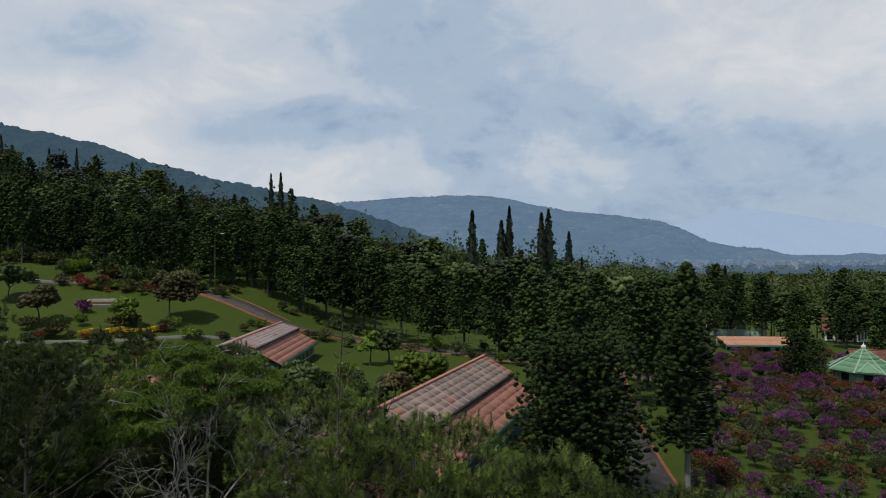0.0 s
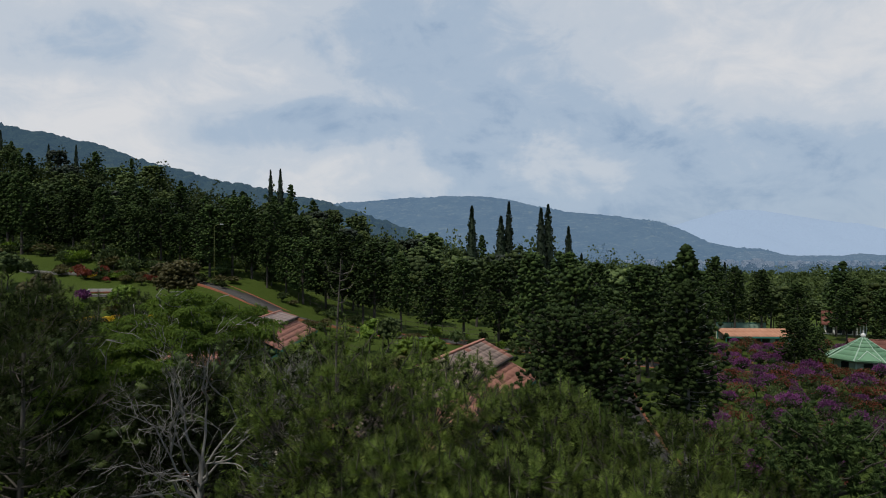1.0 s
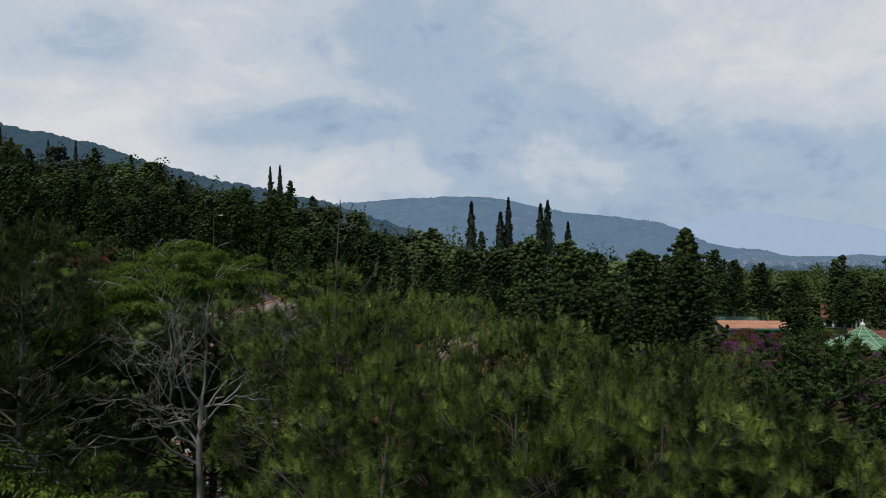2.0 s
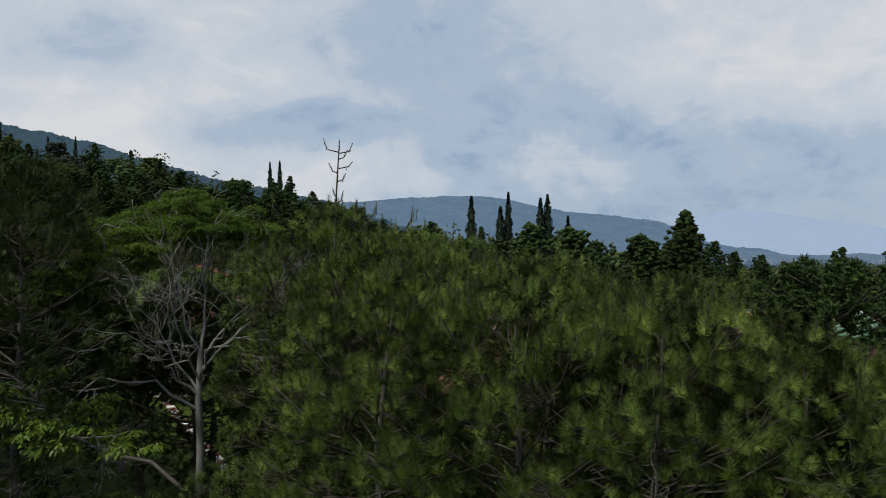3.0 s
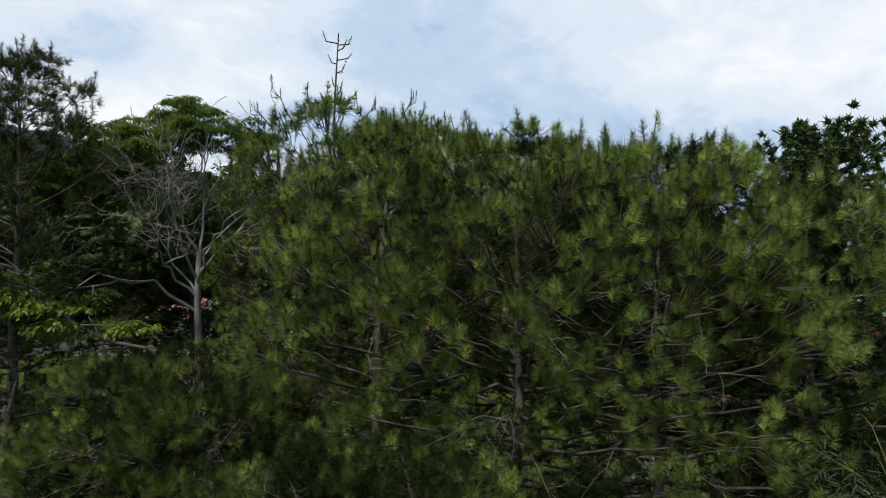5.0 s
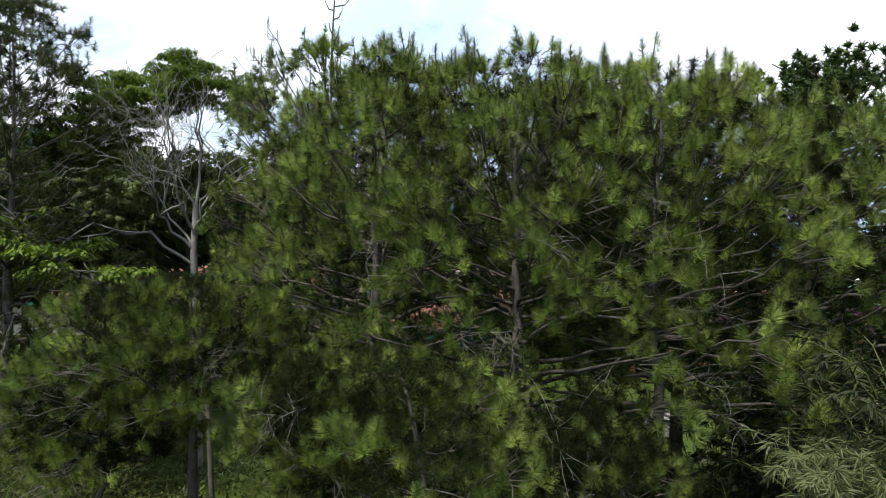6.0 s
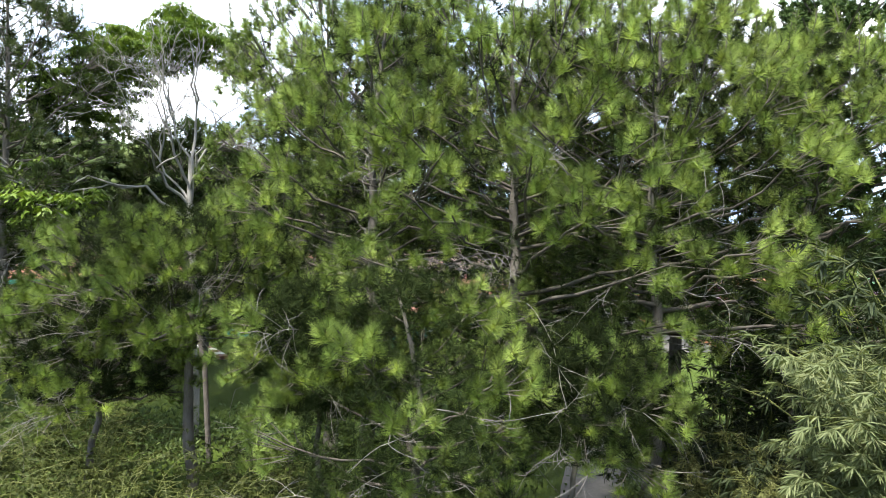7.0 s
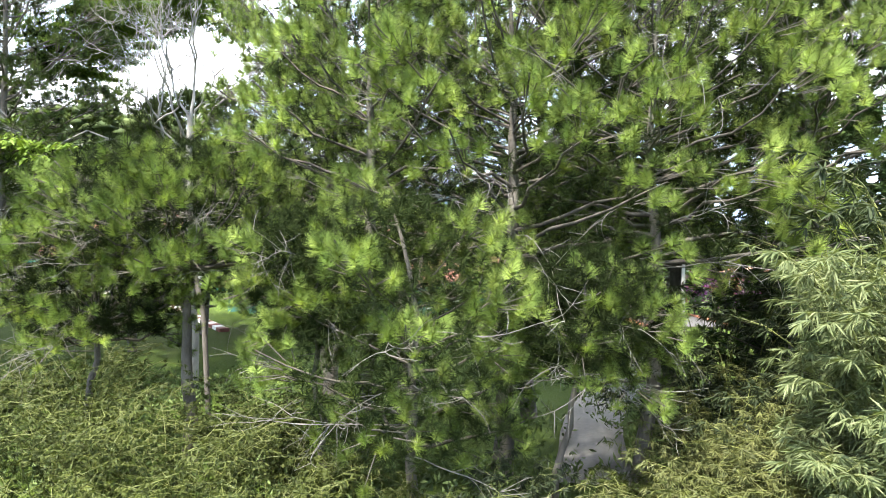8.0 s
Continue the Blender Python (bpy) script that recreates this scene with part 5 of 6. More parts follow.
def hall(x, y, turn, length, half, z_eave, z_ridge, label, top_mat):
    """A long two-tier roofed hall; its ridge runs along local y."""
    z0 = gz(x, y)
    t = thing("hall", pose(x, y, z0, 0, 0, turn), label, "building")
    L = length / 2
    box_part("wall", (-half + 0.3, half - 0.3, -L + 0.5, L - 0.5, -1.0, z_eave - 0.15), M_cream, t, bevel=0)
    roof_plane(t, "roof", (half, -L, z_eave), (half, L, z_eave), (0, L, z_ridge), (0, -L, z_ridge), top_mat, 24, 5, 0.012, edge=M_tile)
    roof_plane(t, "roof", (-half, L, z_eave), (-half, -L, z_eave), (0, -L, z_ridge), (0, L, z_ridge), top_mat, 24, 5, 0.012, edge=M_tile)
    roof_plane(t, "lower_roof", (half + 2.6, -L + 0.4, z_eave - 1.75), (half + 2.6, L - 0.6, z_eave - 1.75), (half - 0.1, L - 0.6, z_eave - 0.42), (half - 0.1, -L + 0.4, z_eave - 0.42), M_tile, 20, 4, 0.012)
    roof_plane(t, "lower_roof", (-half - 2.6, L - 0.6, z_eave - 1.75), (-half - 2.6, -L + 0.4, z_eave - 1.75), (-half + 0.1, -L + 0.4, z_eave - 0.42), (-half + 0.1, L - 0.6, z_eave - 0.42), M_tile, 20, 4, 0.012)
    box_part("ridge_cap", (-0.16, 0.16, -L - 0.05, L + 0.05, z_ridge - 0.05, z_ridge + 0.13), M_tile, t, bevel=0.05)
    for sgn in (-1, 1):
        box_part("gutter", (sgn * half - 0.08, sgn * half + 0.10, -L, L, z_eave - 0.2, z_eave - 0.03), M_dark, t, "black gutter")
        box_part("fascia", (sgn * (half + 2.6) - 0.04, sgn * (half + 2.6) + 0.06, -L + 0.4, L - 0.6, z_eave - 2.05, z_eave - 1.78), M_teal, t, "teal fascia board")
        bm = bmesh.new()
        y0 = sgn * (L - 0.45)
        vs = [bm.verts.new(q) for q in ((-half + 0.3, y0, z_eave - 0.3), (half - 0.3, y0, z_eave - 0.3), (0, y0, z_ridge - 0.15))]
        f = bm.faces.new(vs)
        ex = bmesh.ops.extrude_face_region(bm, geom=[f])
        bmesh.ops.translate(bm, verts=[v for v in ex["geom"] if isinstance(v, bmesh.types.BMVert)], vec=(0, -0.2 * sgn, 0))
        part("gable", bm, M_cream, t)
        box_part("edge_tile", (-half, half, sgn * (L + 0.02) - 0.03, sgn * (L + 0.02) + 0.03, z_eave - 0.5, z_eave - 0.3), M_tile, t)
    box_part("lower_wall", (-half - 2.2, half + 2.2, -L + 0.8, L - 1.0, -1.0, z_eave - 1.75), M_teal_wall, t, bevel=0)
    for i in range(8):
        yy = -L + 2 + i * (length - 4) / 7
        for sx in (-1, 1):
            wdw = box_part("window", (sx * (half + 2.2) - 0.05, sx * (half + 2.2) + 0.05, yy - 0.7, yy + 0.7, 0.3, z_eave - 2.2), M_glass, t, "dark window")
            box_part("window_frame", (sx * (half + 2.2) - 0.07, sx * (half + 2.2) + 0.07, yy - 0.78, yy + 0.78, 0.2, 0.3), M_plaster, wdw)
    return t


hall(-1.6, 49.4, -21.0, 31.0, 2.9, 3.35, 4.75, "long hall with weathered grey-red two-tier tiled roof", M_tile_old)


def gable_house(name, x, y, turn, lx, ly, z_wall, z_ridge, wall, roof, label, over=0.6, nu=10, nv=4, windows=3, fascia=None, base=0.0):
    z0 = gz(x, y) + base
    t = thing(name, pose(x, y, z0, 0, 0, turn), label, "building")
    hx, hy = lx / 2, ly / 2
    w = box_part("wall", (-hx, hx, -hy, hy, -1.5, z_wall), wall, t, bevel=0)
    zo = z_wall - over * (z_ridge - z_wall) / hy
    roof_plane(t, "roof", (-hx - over, -hy - over, zo), (hx + over, -hy - over, zo), (hx + over, 0, z_ridge), (-hx - over, 0, z_ridge), roof, nu, nv)
    roof_plane(t, "roof", (hx + over, hy + over, zo), (-hx - over, hy + over, zo), (-hx - over, 0, z_ridge), (hx + over, 0, z_ridge), roof, nu, nv)
    box_part("ridge_cap", (-hx - over, hx + over, -0.14, 0.14, z_ridge - 0.03, z_ridge + 0.12), roof, t, bevel=0.04)
    for sgn in (-1, 1):
        bm = bmesh.new()
        x0 = sgn * (hx - 0.02)
        f = bm.faces.new([bm.verts.new(q) for q in ((x0, -hy, z_wall - 0.02), (x0, hy, z_wall - 0.02), (x0, 0, z_ridge - 0.14))])
        ex = bmesh.ops.extrude_face_region(bm, geom=[f])
        bmesh.ops.translate(bm, verts=[v for v in ex["geom"] if isinstance(v, bmesh.types.BMVert)], vec=(-0.2 * sgn, 0, 0))
        part("gable", bm, wall, t)
        if fascia:
            box_part("fascia", (-hx - over, hx + over, sgn * (hy + over) - 0.05, sgn * (hy + over) + 0.05, zo - 0.32, zo - 0.06), fascia, t, "teal fascia board")
    for i in range(windows):
        xx = -hx + (i + 0.5) * lx / windows
        wd = box_part("window", (xx - 0.6, xx + 0.6, -hy - 0.03, -hy + 0.08, z_wall * 0.35, z_wall * 0.8), M_glass, t, "dark window pane")
        box_part("window_frame", (xx - 0.7, xx + 0.7, -hy - 0.06, -hy + 0.05, z_wall * 0.35 - 0.12, z_wall * 0.35), M_plaster, wd)
    return t


hall(-21.7, 79.0, -2.0, 18.0, 2.4, 3.4, 4.1, "smaller hall with faded pale pink two-tier tiled roof", M_tile_pale)
gable_house("park_house", -24, 46, 8, 15, 6.5, 2.6, 5.0, M_cream, M_tile, "low house with pinkish tiled roof and teal base", 0.7, 14, 4, 4, M_teal)
gable_house("house", 88, 148, -28, 5.5, 5, 3.6, 5.8, M_plaster, M_roof_red, "white two-storey house with red tiled roof", 0.6, 8, 4, 3, base=-0.6)
gable_house("house", 93, 152, 40, 6, 5, 4.2, 6.6, M_plaster, M_roof_red, "white house with red tiled roof", 0.6, 8, 4, 3, base=-0.8)
gable_house("house", 63, 96, -20, 7, 6, 2.2, 3.6, M_plaster, M_roof_red, "small house with dark red roof", 0.5, 7, 3, 2)
gable_house("house", 78, 206, 20, 10, 8, 5.5, 8.5, M_plaster, M_roof_red, "red-roofed house among trees", 0.6, 6, 3, 3, base=3.0)
gable_house("house", 30, 222, 15, 9, 8, 5.0, 8.0, M_plaster, M_roof_red, "red-roofed house among trees", 0.6, 6, 3, 3, base=3.5)
box_wall = thing("garden_wall", pose(64, 139, gz(64, 139), 0, 0, -4), "long pale green boundary wall", "wall")
for i in range(5):
    box_part("wall_panel", (-14 + i * 3.5, -10.62 + i * 3.5, -0.1, 0.1, -0.8, 1.5), M_green_wall, box_wall, bevel=0.02)
    box_part("coping", (-14.05 + i * 3.5, -10.6 + i * 3.5, -0.17, 0.17, 1.5, 1.6), M_teal, box_wall, "teal coping", bevel=0.02)


def carport():
    x, y = 54.3, 116.5
    t = thing("carport", pose(x + 0.6, y, gz(x, y) - 0.9, 0, 0, -4), "open carport with a long orange metal roof", "carport")
    roof_plane(t, "roof", (-6.0, -2.6, 2.3), (6.0, -2.6, 2.3), (6.0, 2.6, 3.1), (-6.0, 2.6, 3.1), M_orange, 16, 2, 0.04, 0.12)
    for i in range(5):
        for yy in (-2.2, 2.2):
            box_part("post", (-5.9 + i * 2.95 - 0.07, -5.9 + i * 2.95 + 0.07, yy - 0.07, yy + 0.07, -0.3, 2.25 if yy < 0 else 2.9), M_teal, t, "teal post")
    box_part("back_wall", (-6.0, 6.0, 2.4, 2.55, -0.3, 2.8), M_cream, t)
    box_part("fascia", (-6.0, 6.0, -2.68, -2.6, 2.0, 2.25), M_teal, t, "teal fascia")
    box_part("store_wall", (1.6, 5.8, -1.9, 2.3, -0.3, 2.1), M_green_wall, t)
    box_part("store_door", (2.4, 3.3, -1.96, -1.88, -0.2, 1.75), M_dark, t)
    # parked car under the roof
    c = thing("car", pose(x - 3.0, y - 0.2, gz(x - 3.0, y) - 0.1, 0, 0, 86), "dark car parked under the carport", "car")
    bm = bmesh.new()
    box_bm(bm, -0.85, 0.85, -2.0, 2.0, 0.35, 0.95, 0.12)
    part("body", bm, M_car, c)
    bm = bmesh.new()
    vs = [bm.verts.new(q) for q in ((-0.78, -1.2, 0.93), (0.78, -1.2, 0.93), (0.78, 1.5, 0.93), (-0.78, 1.5, 0.93), (-0.6, -0.6, 1.48), (0.6, -0.6, 1.48), (0.6, 1.1, 1.48), (-0.6, 1.1, 1.48))]
    for f in ((4, 5, 6, 7), (0, 1, 5, 4), (1, 2, 6, 5), (2, 3, 7, 6), (3, 0, 4, 7)):
        bm.faces.new([vs[i] for i in f])
    part("cabin", bm, M_glass, c, "tinted cabin windows")
    for wx in (-0.8, 0.8):
        for wy in (-1.25, 1.25):
            bm = bmesh.new()
            bmesh.ops.create_cone(bm, cap_ends=True, segments=18, radius1=0.33, radius2=0.33, depth=0.22, matrix=pose(wx, wy, 0.33, 0, 90, 0))
            wh = part("wheel", bm, M_rubber, c)
            bm = bmesh.new()
            bmesh.ops.create_cone(bm, cap_ends=True, segments=14, radius1=0.2, radius2=0.2, depth=0.24, matrix=pose(wx, wy, 0.33, 0, 90, 0))
            part("rim", bm, M_metal, wh)


carport()


def pavilion():
    x, y = 55.6, 88.0
    t = thing("pavilion", pose(x, y, gz(x, y), 0, 0, 22), "octagonal pavilion with pale green roof and white finial", "pavilion")

    def ring(rad, z, n=8):
        return [Vector((rad * math.cos(k * 2 * math.pi / n + math.pi / n), rad * math.sin(k * 2 * math.pi / n + math.pi / n), z)) for k in range(n)]
    a, b, c, d = ring(4.6, 2.2), ring(1.7, 3.75), ring(1.9, 3.72), ring(0.2, 4.85)
    w0, w1 = ring(3.7, -0.8), ring(3.7, 2.5)
    for k in range(8):
        j = (k + 1) % 8
        roof_plane(t, "lower_roof", a[k], a[j], b[j], b[k], M_green_roof, 4, 3, 0.03, 0.1)
        roof_plane(t, "upper_roof", c[k], c[j], d[j], d[k], M_green_roof, 3, 3, 0.03, 0.08)
        if k % 2 == 0:
            nrm = (a[j] - a[k]).cross(b[k] - a[k]).normalized()
            foot = [quad_pt(a[k], a[j], b[j], b[k], u, v) for u, v in ((0.14, 0.02), (0.86, 0.02), (0.5, 0.66))]
            bm = bmesh.new()
            lo, hi = [bm.verts.new(q + nrm * 0.03) for q in foot], [bm.verts.new(q + nrm * 0.16) for q in foot]
            bm.faces.new(hi)
            for e in range(3):
                bm.faces.new((lo[e], lo[(e + 1) % 3], hi[(e + 1) % 3], hi[e]))
            gab = part("gablet", bm, M_green_roof, t, "raised triangular roof gablet")
            for e in (1, 2):
                part_np("gablet_edge", [tubes([([foot[e] + nrm * 0.17, foot[(e + 1) % 3] + nrm * 0.17], [0.09, 0.09])], 6)], M_green_wall, gab)
        bm = bmesh.new()
        vs = [bm.verts.new(q) for q in (w0[k], w0[j], w1[j], w1[k])]
        ins = [bm.verts.new(Vector((q.x * 0.95, q.y * 0.95, q.z))) for q in (w0[k], w0[j], w1[j], w1[k])]
        bm.faces.new(vs)
        bm.faces.new(ins[::-1])
        for i in range(4):
            bm.faces.new((vs[i], ins[i], ins[(i + 1) % 4], vs[(i + 1) % 4]))
        wall = part("wall_panel", bm, M_green_wall, t)
        part_np("hip_ridge", [tubes([([a[k], b[k]], [0.10, 0.10])], 6)], M_green_wall, t)
        part_np("hip_ridge", [tubes([([c[k], d[k]], [0.07, 0.07])], 6)], M_green_wall, t)
        m0, m1 = (w0[k] * 0.68 + w0[j] * 0.32), (w0[k] * 0.32 + w0[j] * 0.68)
        bm = bmesh.new()
        zs = (0.2, 1.9)
        vs = [bm.verts.new((q.x * 1.008, q.y * 1.008, z)) for z in zs for q in (m0, m1)]
        bm.faces.new((vs[0], vs[1], vs[3], vs[2]))
        ex = bmesh.ops.extrude_face_region(bm, geom=bm.faces[:])
        bmesh.ops.scale(bm, verts=[v for v in ex["geom"] if isinstance(v, bmesh.types.BMVert)], vec=(1.01, 1.01, 1))
        part("window", bm, M_glass, wall, "dark window")
    bm = bmesh.new()
    bmesh.ops.create_uvsphere(bm, u_segments=12, v_segments=8, radius=0.32, matrix=pose(0, 0, 5.1))
    part("finial", bm, M_plaster, t, "white ball finial")
    part_np("finial_tip", [tubes([([(0, 0, 5.3), (0, 0, 5.9)], [0.08, 0.01])], 8)], M_plaster, t)


pavilion()

# ---------------------------------------------------------------- flower garden


def bush_mesh(r, rad, h, count, leaf, share):
    """A shrub pruned to a small standard: short stem, forked limbs, domed leafy head with blossom on its sunny side."""
    heads = [np.array([r.uniform(-0.35, 0.35) * rad, r.uniform(-0.35, 0.35) * rad, h * r.uniform(0.52, 0.66)]) for _ in range(4)]
    q = rand_dirs(r, count)
    q[:, 2] = np.where(q[:, 2] < -0.25, -q[:, 2], q[:, 2])
    which = r.integers(0, 4, count)
    P = np.array(heads)[which] + q * np.array([rad * 0.70, rad * 0.70, h * 0.44]) * r.uniform(0.7, 1.06, (count, 1))
    D = unit(q + rand_dirs(r, count) * 0.8)
    fl = r.random(count) < share * np.clip(0.42 + 1.1 * q[:, 2] + 0.25 * np.sin(5 * np.arctan2(q[:, 1], q[:, 0])), 0, 1)
    mk = lambda m, k: leaves(r, P[m], D[m], leaf * k * r.uniform(0.7, 1.3, m.sum()), leaf * 0.62 * k)
    stem = [(np.array([(0, 0, -0.1), (0.03, 0.02, h * 0.2), (r.normal() * 0.06, r.normal() * 0.06, h * 0.45)]), np.array([0.06, 0.045, 0.03]))]
    stem += [(np.array([(0.02, 0.02, h * 0.2), tuple(e)]), np.array([0.03, 0.012])) for e in heads]
    return tubes(stem, 5), [mk(~fl, 1.0), knobs(r, np.array(heads), rad * 0.42, 0.8, True)], mk(fl, 1.1)


def flower_garden():
    r = np.random.default_rng(140)
    kinds = []
    for k in range(10):
        col, share = ((M_purple, 0.95), (M_purple, 0.65), (M_red, 0.65), (M_purple, 0.15), (M_red, 0.18), (M_purple, 1.0), (M_purple, 0.45), (M_red, 0.08), (M_purple, 0.8), (M_red, 0.45))[k]
        rad, h = r.uniform(0.95, 1.3), r.uniform(1.5, 2.1)
        st, gr, fl = bush_mesh(r, rad, h, 660, 0.165, share)
        lab = {0: "flowering bush with purple blossoms on lawn", 1: "bush with red blossoms on lawn", 2: "low green bush on lawn"}[2 if share < 0.2 else int(col is M_red)]
        t = thing("flower_bush", at_ground(19 + k * 2.4, 49 + 2.2 * k), lab, "bush", "flower garden bushes")
        part_np("stem", [st], M_bark_dark, t)
        tagged(part_np("leafage", gr, M_broad if k % 2 else M_arau, t), kind="stuff")
        if len(fl[0]):
            tagged(part_np("blossom", [fl], col, t), kind="stuff")
        kinds.append(t)
    got = [(19 + k * 2.4, 49 + 2.2 * k) for k in range(10)]
    tries = 0
    while len(got) < 292 and tries < 9000:
        tries += 1
        y = r.uniform(40, 108) if r.random() < 0.6 else r.uniform(38, 66)
        x = r.uniform(0.385, 0.76) * y
        if (x - 55.6) ** 2 + (y - 88) ** 2 < 6 ** 2 or y > 112 - (x > 46) * 2:
            continue
        if any((x - a) ** 2 + (y - b) ** 2 < (2.0 if y > 65 else 1.75) ** 2 for a, b in got):
            continue
        got.append((x, y))
        f = y / 108
        redness = 1 / (1 + math.exp(-(x / y - 0.60) * 26)) * 0.8
        if r.random() < redness * (0.6 < f):
            pick = r.choice([2, 2, 9, 9, 0])
        elif f > 0.62:
            pick = r.choice([0, 5, 8, 1, 6, 2, 8, 2, 9])
        else:
            pick = r.choice([3, 7, 4, 1, 6, 2, 9, 0, 9])
        s = r.uniform(0.6, 1.15) * (0.84 if f < 0.6 else 1.10)
        c = copy_thing(kinds[pick], pose(x, y, gz(x, y), 0, 0, r.uniform(0, 360)))
        c.scale = (s * r.uniform(0.9, 1.15), s * r.uniform(0.9, 1.15), s * r.uniform(0.85, 1.1))


flower_garden()

# ---------------------------------------------------------------- lawns on the rising side


def simple_tree(name, x, y, h, rad, base, mat, label, seed, leaf=0.3, count=1500, lobes=8, bark=None, flat=0.75):
    tr_, li_, cr_ = broad_mesh(seed, h, rad, base, lobes, count * 2, leaf * 1.1, flat, 9)
    return make_tree(name, at_ground(x, y), label, "tree", "", tr_, li_, cr_, bark or M_bark_dark, mat)


simple_tree("round_tree", -42.3, 88, 4.4, 2.1, 0.7, M_broad_light, "small round bright green tree on the lawn", 150, 0.30, 1900)
simple_tree("flowering_tree", -37.8, 92.5, 6.9, 3.7, 1.9, M_broad_brown, "spreading brownish tree on the lawn", 151, 0.30, 2400, 11)
simple_tree("young_tree", -2.4, 68, 4.3, 3.2, 0.4, M_broad_light, "bushy bright yellow-green tree", 152, 0.35, 1900)
simple_tree("young_tree", -9.3, 84, 4.6, 1.3, 0.9, M_broad_light, "slim yellow-green young tree", 153, 0.3, 700)
simple_tree("young_tree", -7.0, 86, 4.6, 1.6, 1.2, M_broad, "small green tree beside the road", 154, 0.35, 800)
simple_tree("young_tree", -4.5, 64, 3.0, 1.9, 0.3, M_broad_brown, "low olive-coloured bush on lawn", 155, 0.3, 900)
simple_tree("round_tree", -53.5, 88, 5.2, 2.6, 1.0, M_broad_brown, "grey-brown tree beside a parking bay", 156, 0.4, 1200)
simple_tree("round_tree", -64, 98, 5.0, 3.0, 0.8, M_broad, "green tree beside a parking bay", 157, 0.4, 1200)
for k, (px, py, hh) in enumerate(((-20.6, 63, 4.3), (-18.0, 61.5, 4.2), (-24.8, 64, 4.4), (-13.4, 62, 3.4), (-7.6, 32.0, 3.0), (-4.2, 31.0, 2.6))):
    simple_tree("garden_tree", px, py, hh, 2.3, 0.5, M_broad, "low dark leafy tree in front of a hall", 190 + k, 0.32, 700)
strip("path_lawn", [(-60, 80), (-48, 82), (-40, 84), (-33, 88), (-25, 90), (-20, 95)], 2.0, M_path, "curved concrete garden path", "path")
strip("path_upper", [(-80, 112), (-66, 108.5), (-58, 109.5), (-46, 114)], 3.4, M_path, "grey paved parking lane", "path")


def low_bushes():
    r = np.random.default_rng(160)
    protos = []
    for k, (mt, lab) in enumerate(((M_broad, "clipped dark green garden shrub"), (M_broad_brown, "reddish-brown shrub on lawn"), (M_yellow, "bed of yellow flowers"), (M_broad_light, "fresh green garden shrub"), (M_red, "red-leaved shrub on lawn"), (M_purple, "purple flowering shrub on lawn"))):
        st, gr, fl = bush_mesh(r, 1.1, 1.4 if k != 2 else 0.5, 240, 0.30, 0.02)
        px, py = (-66 + 5 * k, 107 - k * 0.3)
        t = thing("garden_shrub", at_ground(px, py), lab, "shrub", "garden shrubs")
        part_np("stem", [st], M_bark_dark, t)
        tagged(part_np("leafage", gr, mt, t), kind="stuff")
        protos.append(t)
    spots = []
    for k in range(80):
        u = r.random()
        spots.append((-84 + 56 * u + r.normal() * 2, 121 - 6 * u + 2 * math.sin(u * 9) + r.normal() * 3.0, r.choice([0, 0, 0, 1, 3])))
    for k in range(34):
        u = r.random()
        spots.append((-62 + 20 * u, 106.5 + r.normal() * 1.0, r.choice([0, 0, 1, 4, 3])))
    for k in range(26):
        u = r.random()
        spots.append((-56 + 34 * u, 83 + 8 * u + r.choice([-2.4, 2.2]) + r.normal() * 0.8, r.choice([0, 1, 4, 3, 0])))
    for k in range(14):
        spots.append((-46 + k * 0.62, 84.8 + k * 0.22, 2))
    for k in range(50):
        x = r.uniform(-30, 22)
        spots.append((x, (100.5 - 0.75 * x if x > -4 else 103 + 0.05 * x) + r.choice([-5.2, 4.4]) + r.normal() * 0.8, r.choice([0, 0, 3, 1])))
    for k in range(40):
        spots.append((r.uniform(-58, -18), r.uniform(70, 84), r.choice([0, 0, 0, 3, 1, 1, 4])))
    for k in range(22):
        spots.append((r.uniform(-50, -34), 108.5 + r.normal() * 1.6, r.choice([0, 0, 3, 1])))
    spots += [(-51.5, 94.5, 5), (-50.5, 93.2, 5), (-37, 87.5, 4)]
    for k in range(40):
        spots.append((r.uniform(-24, -5), r.uniform(54, 74), r.choice([0, 0, 3, 1])))
    for x, y, k in spots:
        s = r.uniform(0.5, 1.2) * (1.5 if y > 111 and x < -25 and k != 2 else 1.0)
        c = copy_thing(protos[k], pose(x, y, gz(x, y), 0, 0, r.uniform(0, 360)))
        c.scale = (s, s, s * r.uniform(0.7, 1.2))


low_bushes()


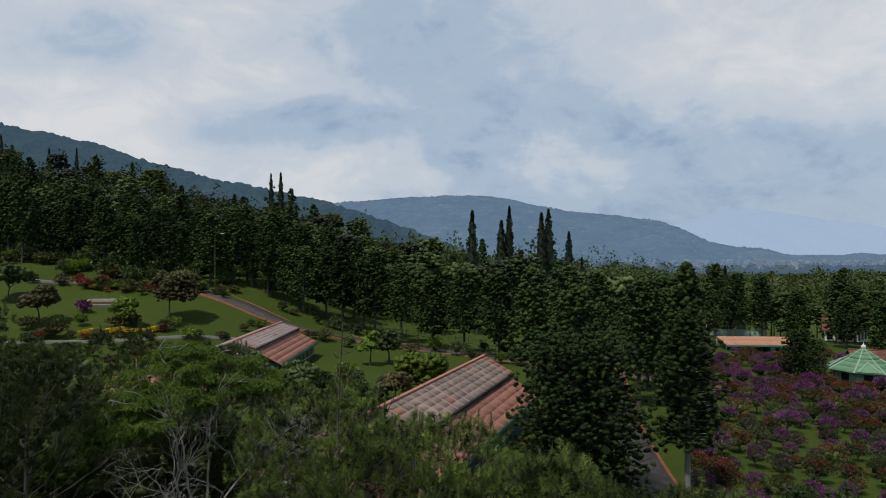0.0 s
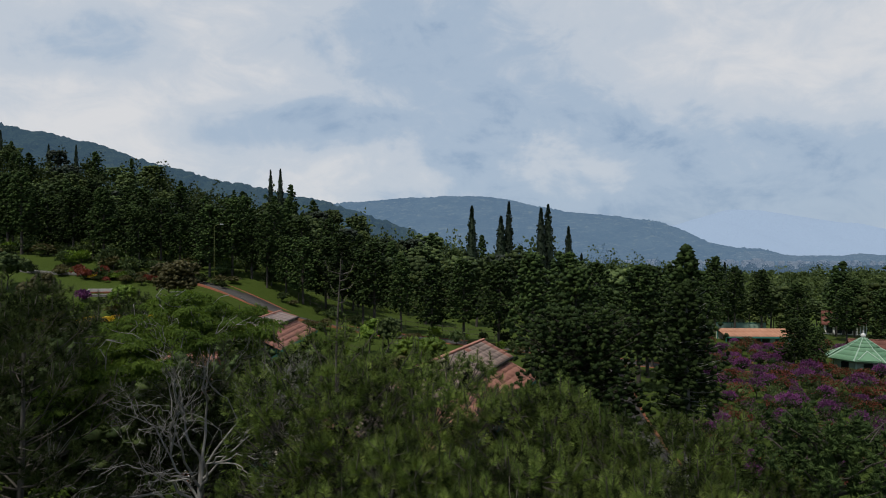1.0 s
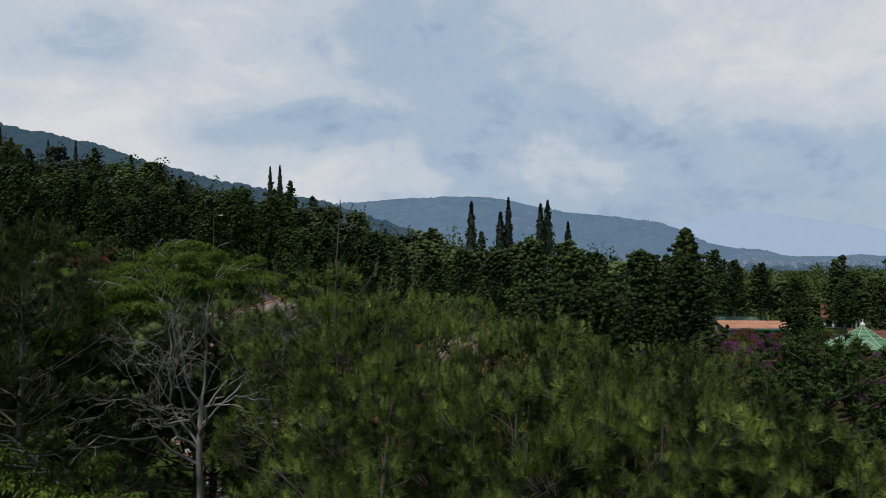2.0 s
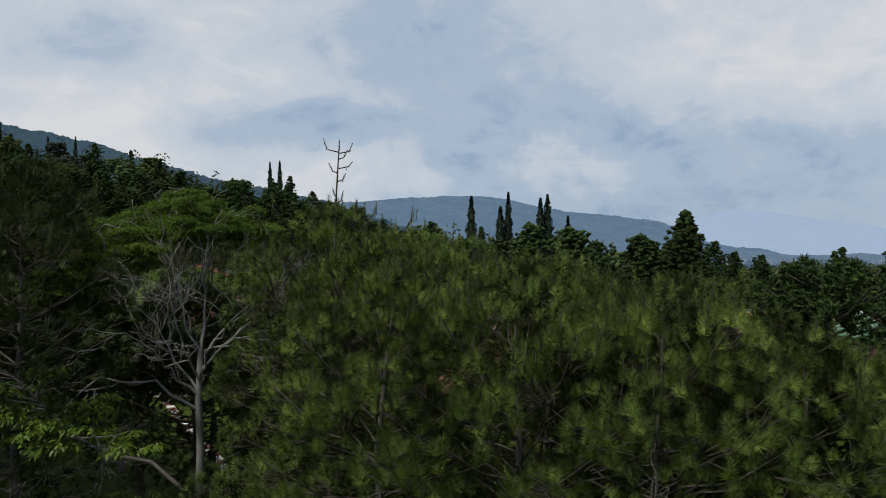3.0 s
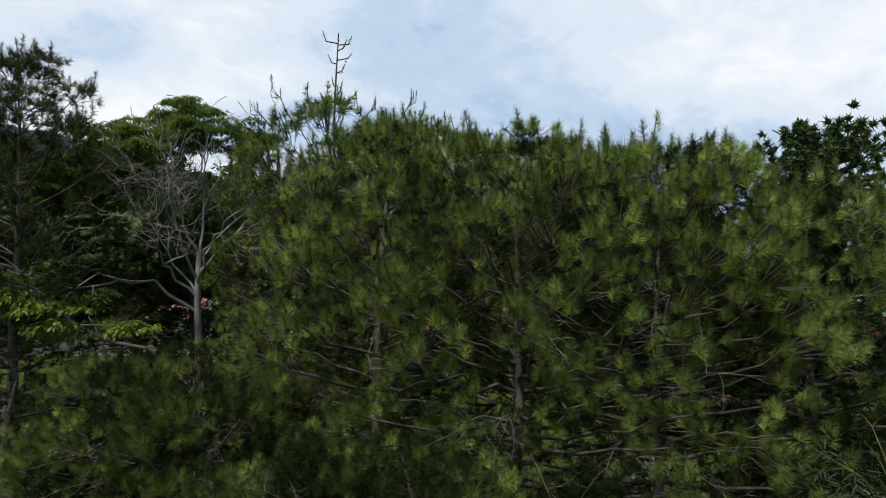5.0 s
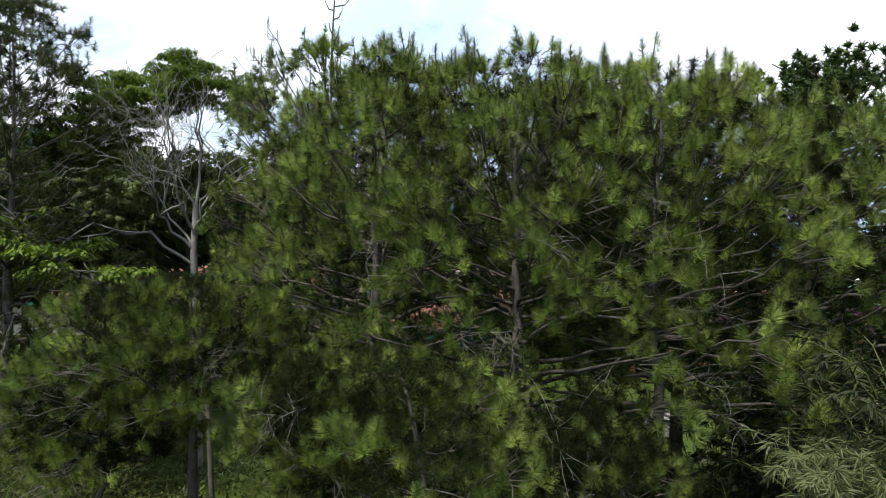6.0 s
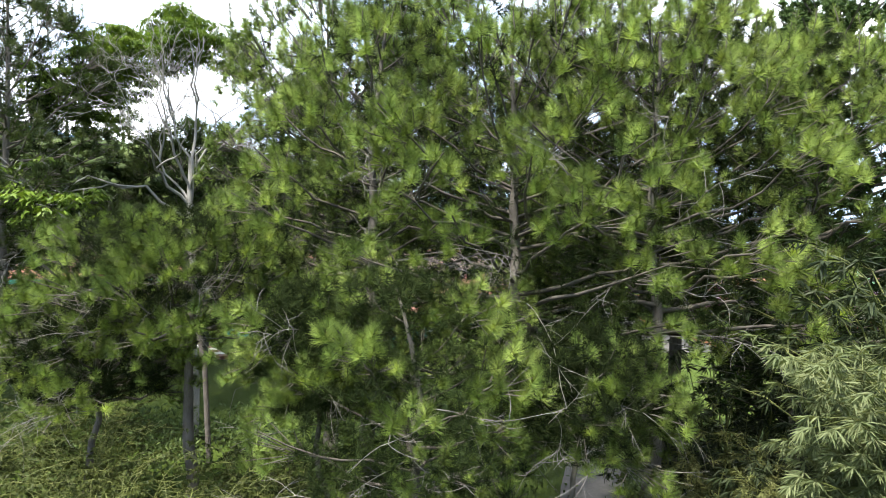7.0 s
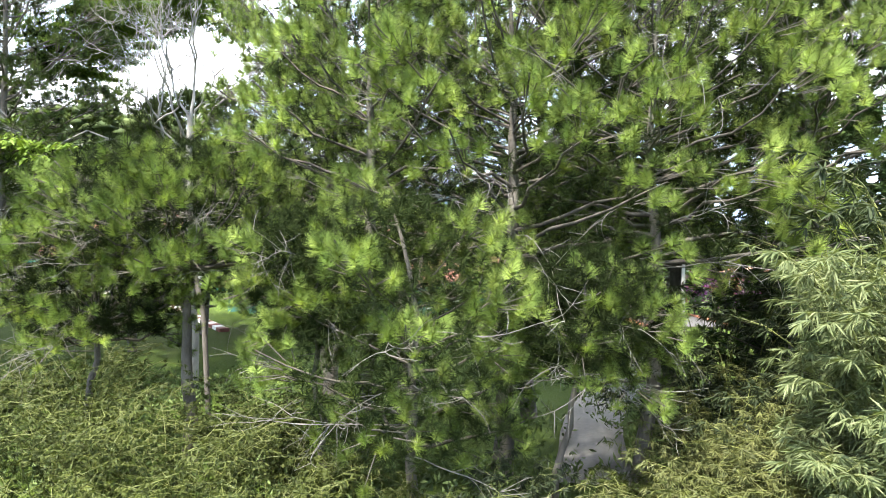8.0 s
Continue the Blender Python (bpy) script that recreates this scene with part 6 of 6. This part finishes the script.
def planter_bay():
    x, y = -50.2, 98.0
    t = thing("planter_bay", pose(x, y, gz(x, y), 0, 0, 8), "low white three-sided concrete bay on the lawn", "planter")
    box_part("back_wall", (-2.6, 2.6, 1.4, 1.65, -0.6, 0.95), M_concrete, t, bevel=0.03)
    for sx in (-1, 1):
        bm = bmesh.new()
        prof = [(1.4, -0.6), (-1.5, -0.6), (-1.5, 0.35), (1.4, 0.9)]
        vs = [bm.verts.new((sx * 2.475 - 0.12, a, b)) for a, b in prof]
        ws = [bm.verts.new((sx * 2.475 + 0.12, a, b)) for a, b in prof]
        bm.faces.new(vs)
        bm.faces.new(ws[::-1])
        for q in range(4):
            bm.faces.new((vs[q], ws[q], ws[(q + 1) % 4], vs[(q + 1) % 4]))
        part("side_wall", bm, M_concrete, t)
    box_part("floor_slab", (-2.35, 2.35, -1.7, 1.4, -0.6, 0.06), M_path, t, bevel=0.02)
    t.scale = (0.85, 0.85, 0.8)
    for q in range(4):
        box_part("bench", (-2.1 + q * 1.08, -1.15 + q * 1.08, 0.7, 1.2, 0.06, 0.45), M_kerb, t, "brown bench block", bevel=0.03)


planter_bay()


def lamp_post(x, y, h):
    t = thing("lamp_post", pose(x, y, gz(x, y)), "tall thin grey lamp post", "lamp post", "lamp posts")
    part_np("pole", [tubes([([(0, 0, -0.2), (0, 0, h)], [0.07, 0.04])], 8)], M_culm, t)
    part_np("arm", [tubes([([(0, 0, h - 0.05), (0.5, 0, h + 0.25), (1.2, 0, h + 0.3)], [0.03, 0.03, 0.03])], 6)], M_culm, t)
    box_part("lamp_head", (0.9, 1.5, -0.12, 0.12, h + 0.22, h + 0.38), M_metal, t, bevel=0.04)


lamp_post(-65, 124, 8.5)
lamp_post(-37, 108, 9.5)


def fence_row():
    """A pale rail fence along the far side of the park road."""
    pts = [(x, 106.5 - 0.62 * max(x, -4) - 0.1 * min(x + 4, 0)) for x in np.arange(-24, 12, 2.0)]
    t = thing("fence", pose(pts[0][0], pts[0][1], gz(*pts[0])), "thin pale post-and-rail fence beside the road", "fence")
    o = np.array([pts[0][0], pts[0][1], gz(*pts[0])])
    for i, (x, y) in enumerate(pts):
        p = np.array([x, y, gz(x, y)]) - o
        part_np("post", [tubes([([p + (0, 0, -0.2), p + (0, 0, 1.5)], [0.05, 0.05])], 6)], M_bark_dark, t)
        if i:
            for z in (0.6, 1.3):
                part_np("rail", [tubes([([q + (0, 0, z), p + (0, 0, z)], [0.03, 0.03])], 5)], M_bark_dark, t)
        q = p


fence_row()


def far_town():
    """Pale houses scattered through the valley, too many and too small to tell apart."""
    r = np.random.default_rng(170)
    n = 130
    y = r.uniform(900, 2600, n)
    x = r.uniform(0.02, 0.75, n) * y
    z = ground_z(x, y) + 6
    w = r.uniform(7, 17, n)
    h = r.uniform(4, 9, n)
    vs, fs = [], []
    for k in range(n):
        b = len(vs)
        for zz in (z[k] - 8, z[k] + h[k]):
            for sx, sy in ((-1, -1), (1, -1), (1, 1), (-1, 1)):
                vs.append((x[k] + sx * w[k] / 2, y[k] + sy * 5, zz))
        vs += [(x[k] - w[k] / 2, y[k], z[k] + h[k] + 2.5), (x[k] + w[k] / 2, y[k], z[k] + h[k] + 2.5)]
        fs += [(b, b + 1, b + 5, b + 4), (b + 1, b + 2, b + 6, b + 5), (b + 2, b + 3, b + 7, b + 6), (b + 3, b, b + 4, b + 7), (b + 4, b + 5, b + 9, b + 8), (b + 6, b + 7, b + 8, b + 9)]
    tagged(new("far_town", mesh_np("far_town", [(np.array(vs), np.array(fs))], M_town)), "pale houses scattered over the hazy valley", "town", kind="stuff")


far_town()


def striped_kerb():
    """A kerb of blocks painted red and white in turn, beside the lawn path."""
    a, c = np.array([-19.0, 44.6]), np.array([-9.6, 30.6])
    n = 26
    t = thing("striped_kerb", pose(a[0], a[1], gz(*a)), "kerb painted in red and white blocks", "kerb")
    ang = math.atan2(c[1] - a[1], c[0] - a[0])
    L = np.linalg.norm(c - a) / n
    for k in range(n):
        p = a + (c - a) * (k + 0.5) / n
        ob = box_part("kerb_block", (-L / 2 + 0.01, L / 2 - 0.01, -0.22, 0.22, -0.2, 0.16), M_roof_red if k % 2 else M_plaster, t, bevel=0.02)
        ob.matrix_basis = Matrix.Translation((p[0] - a[0], p[1] - a[1], gz(*p) - gz(*a))) @ Matrix.Rotation(ang, 4, 'Z')


striped_kerb()
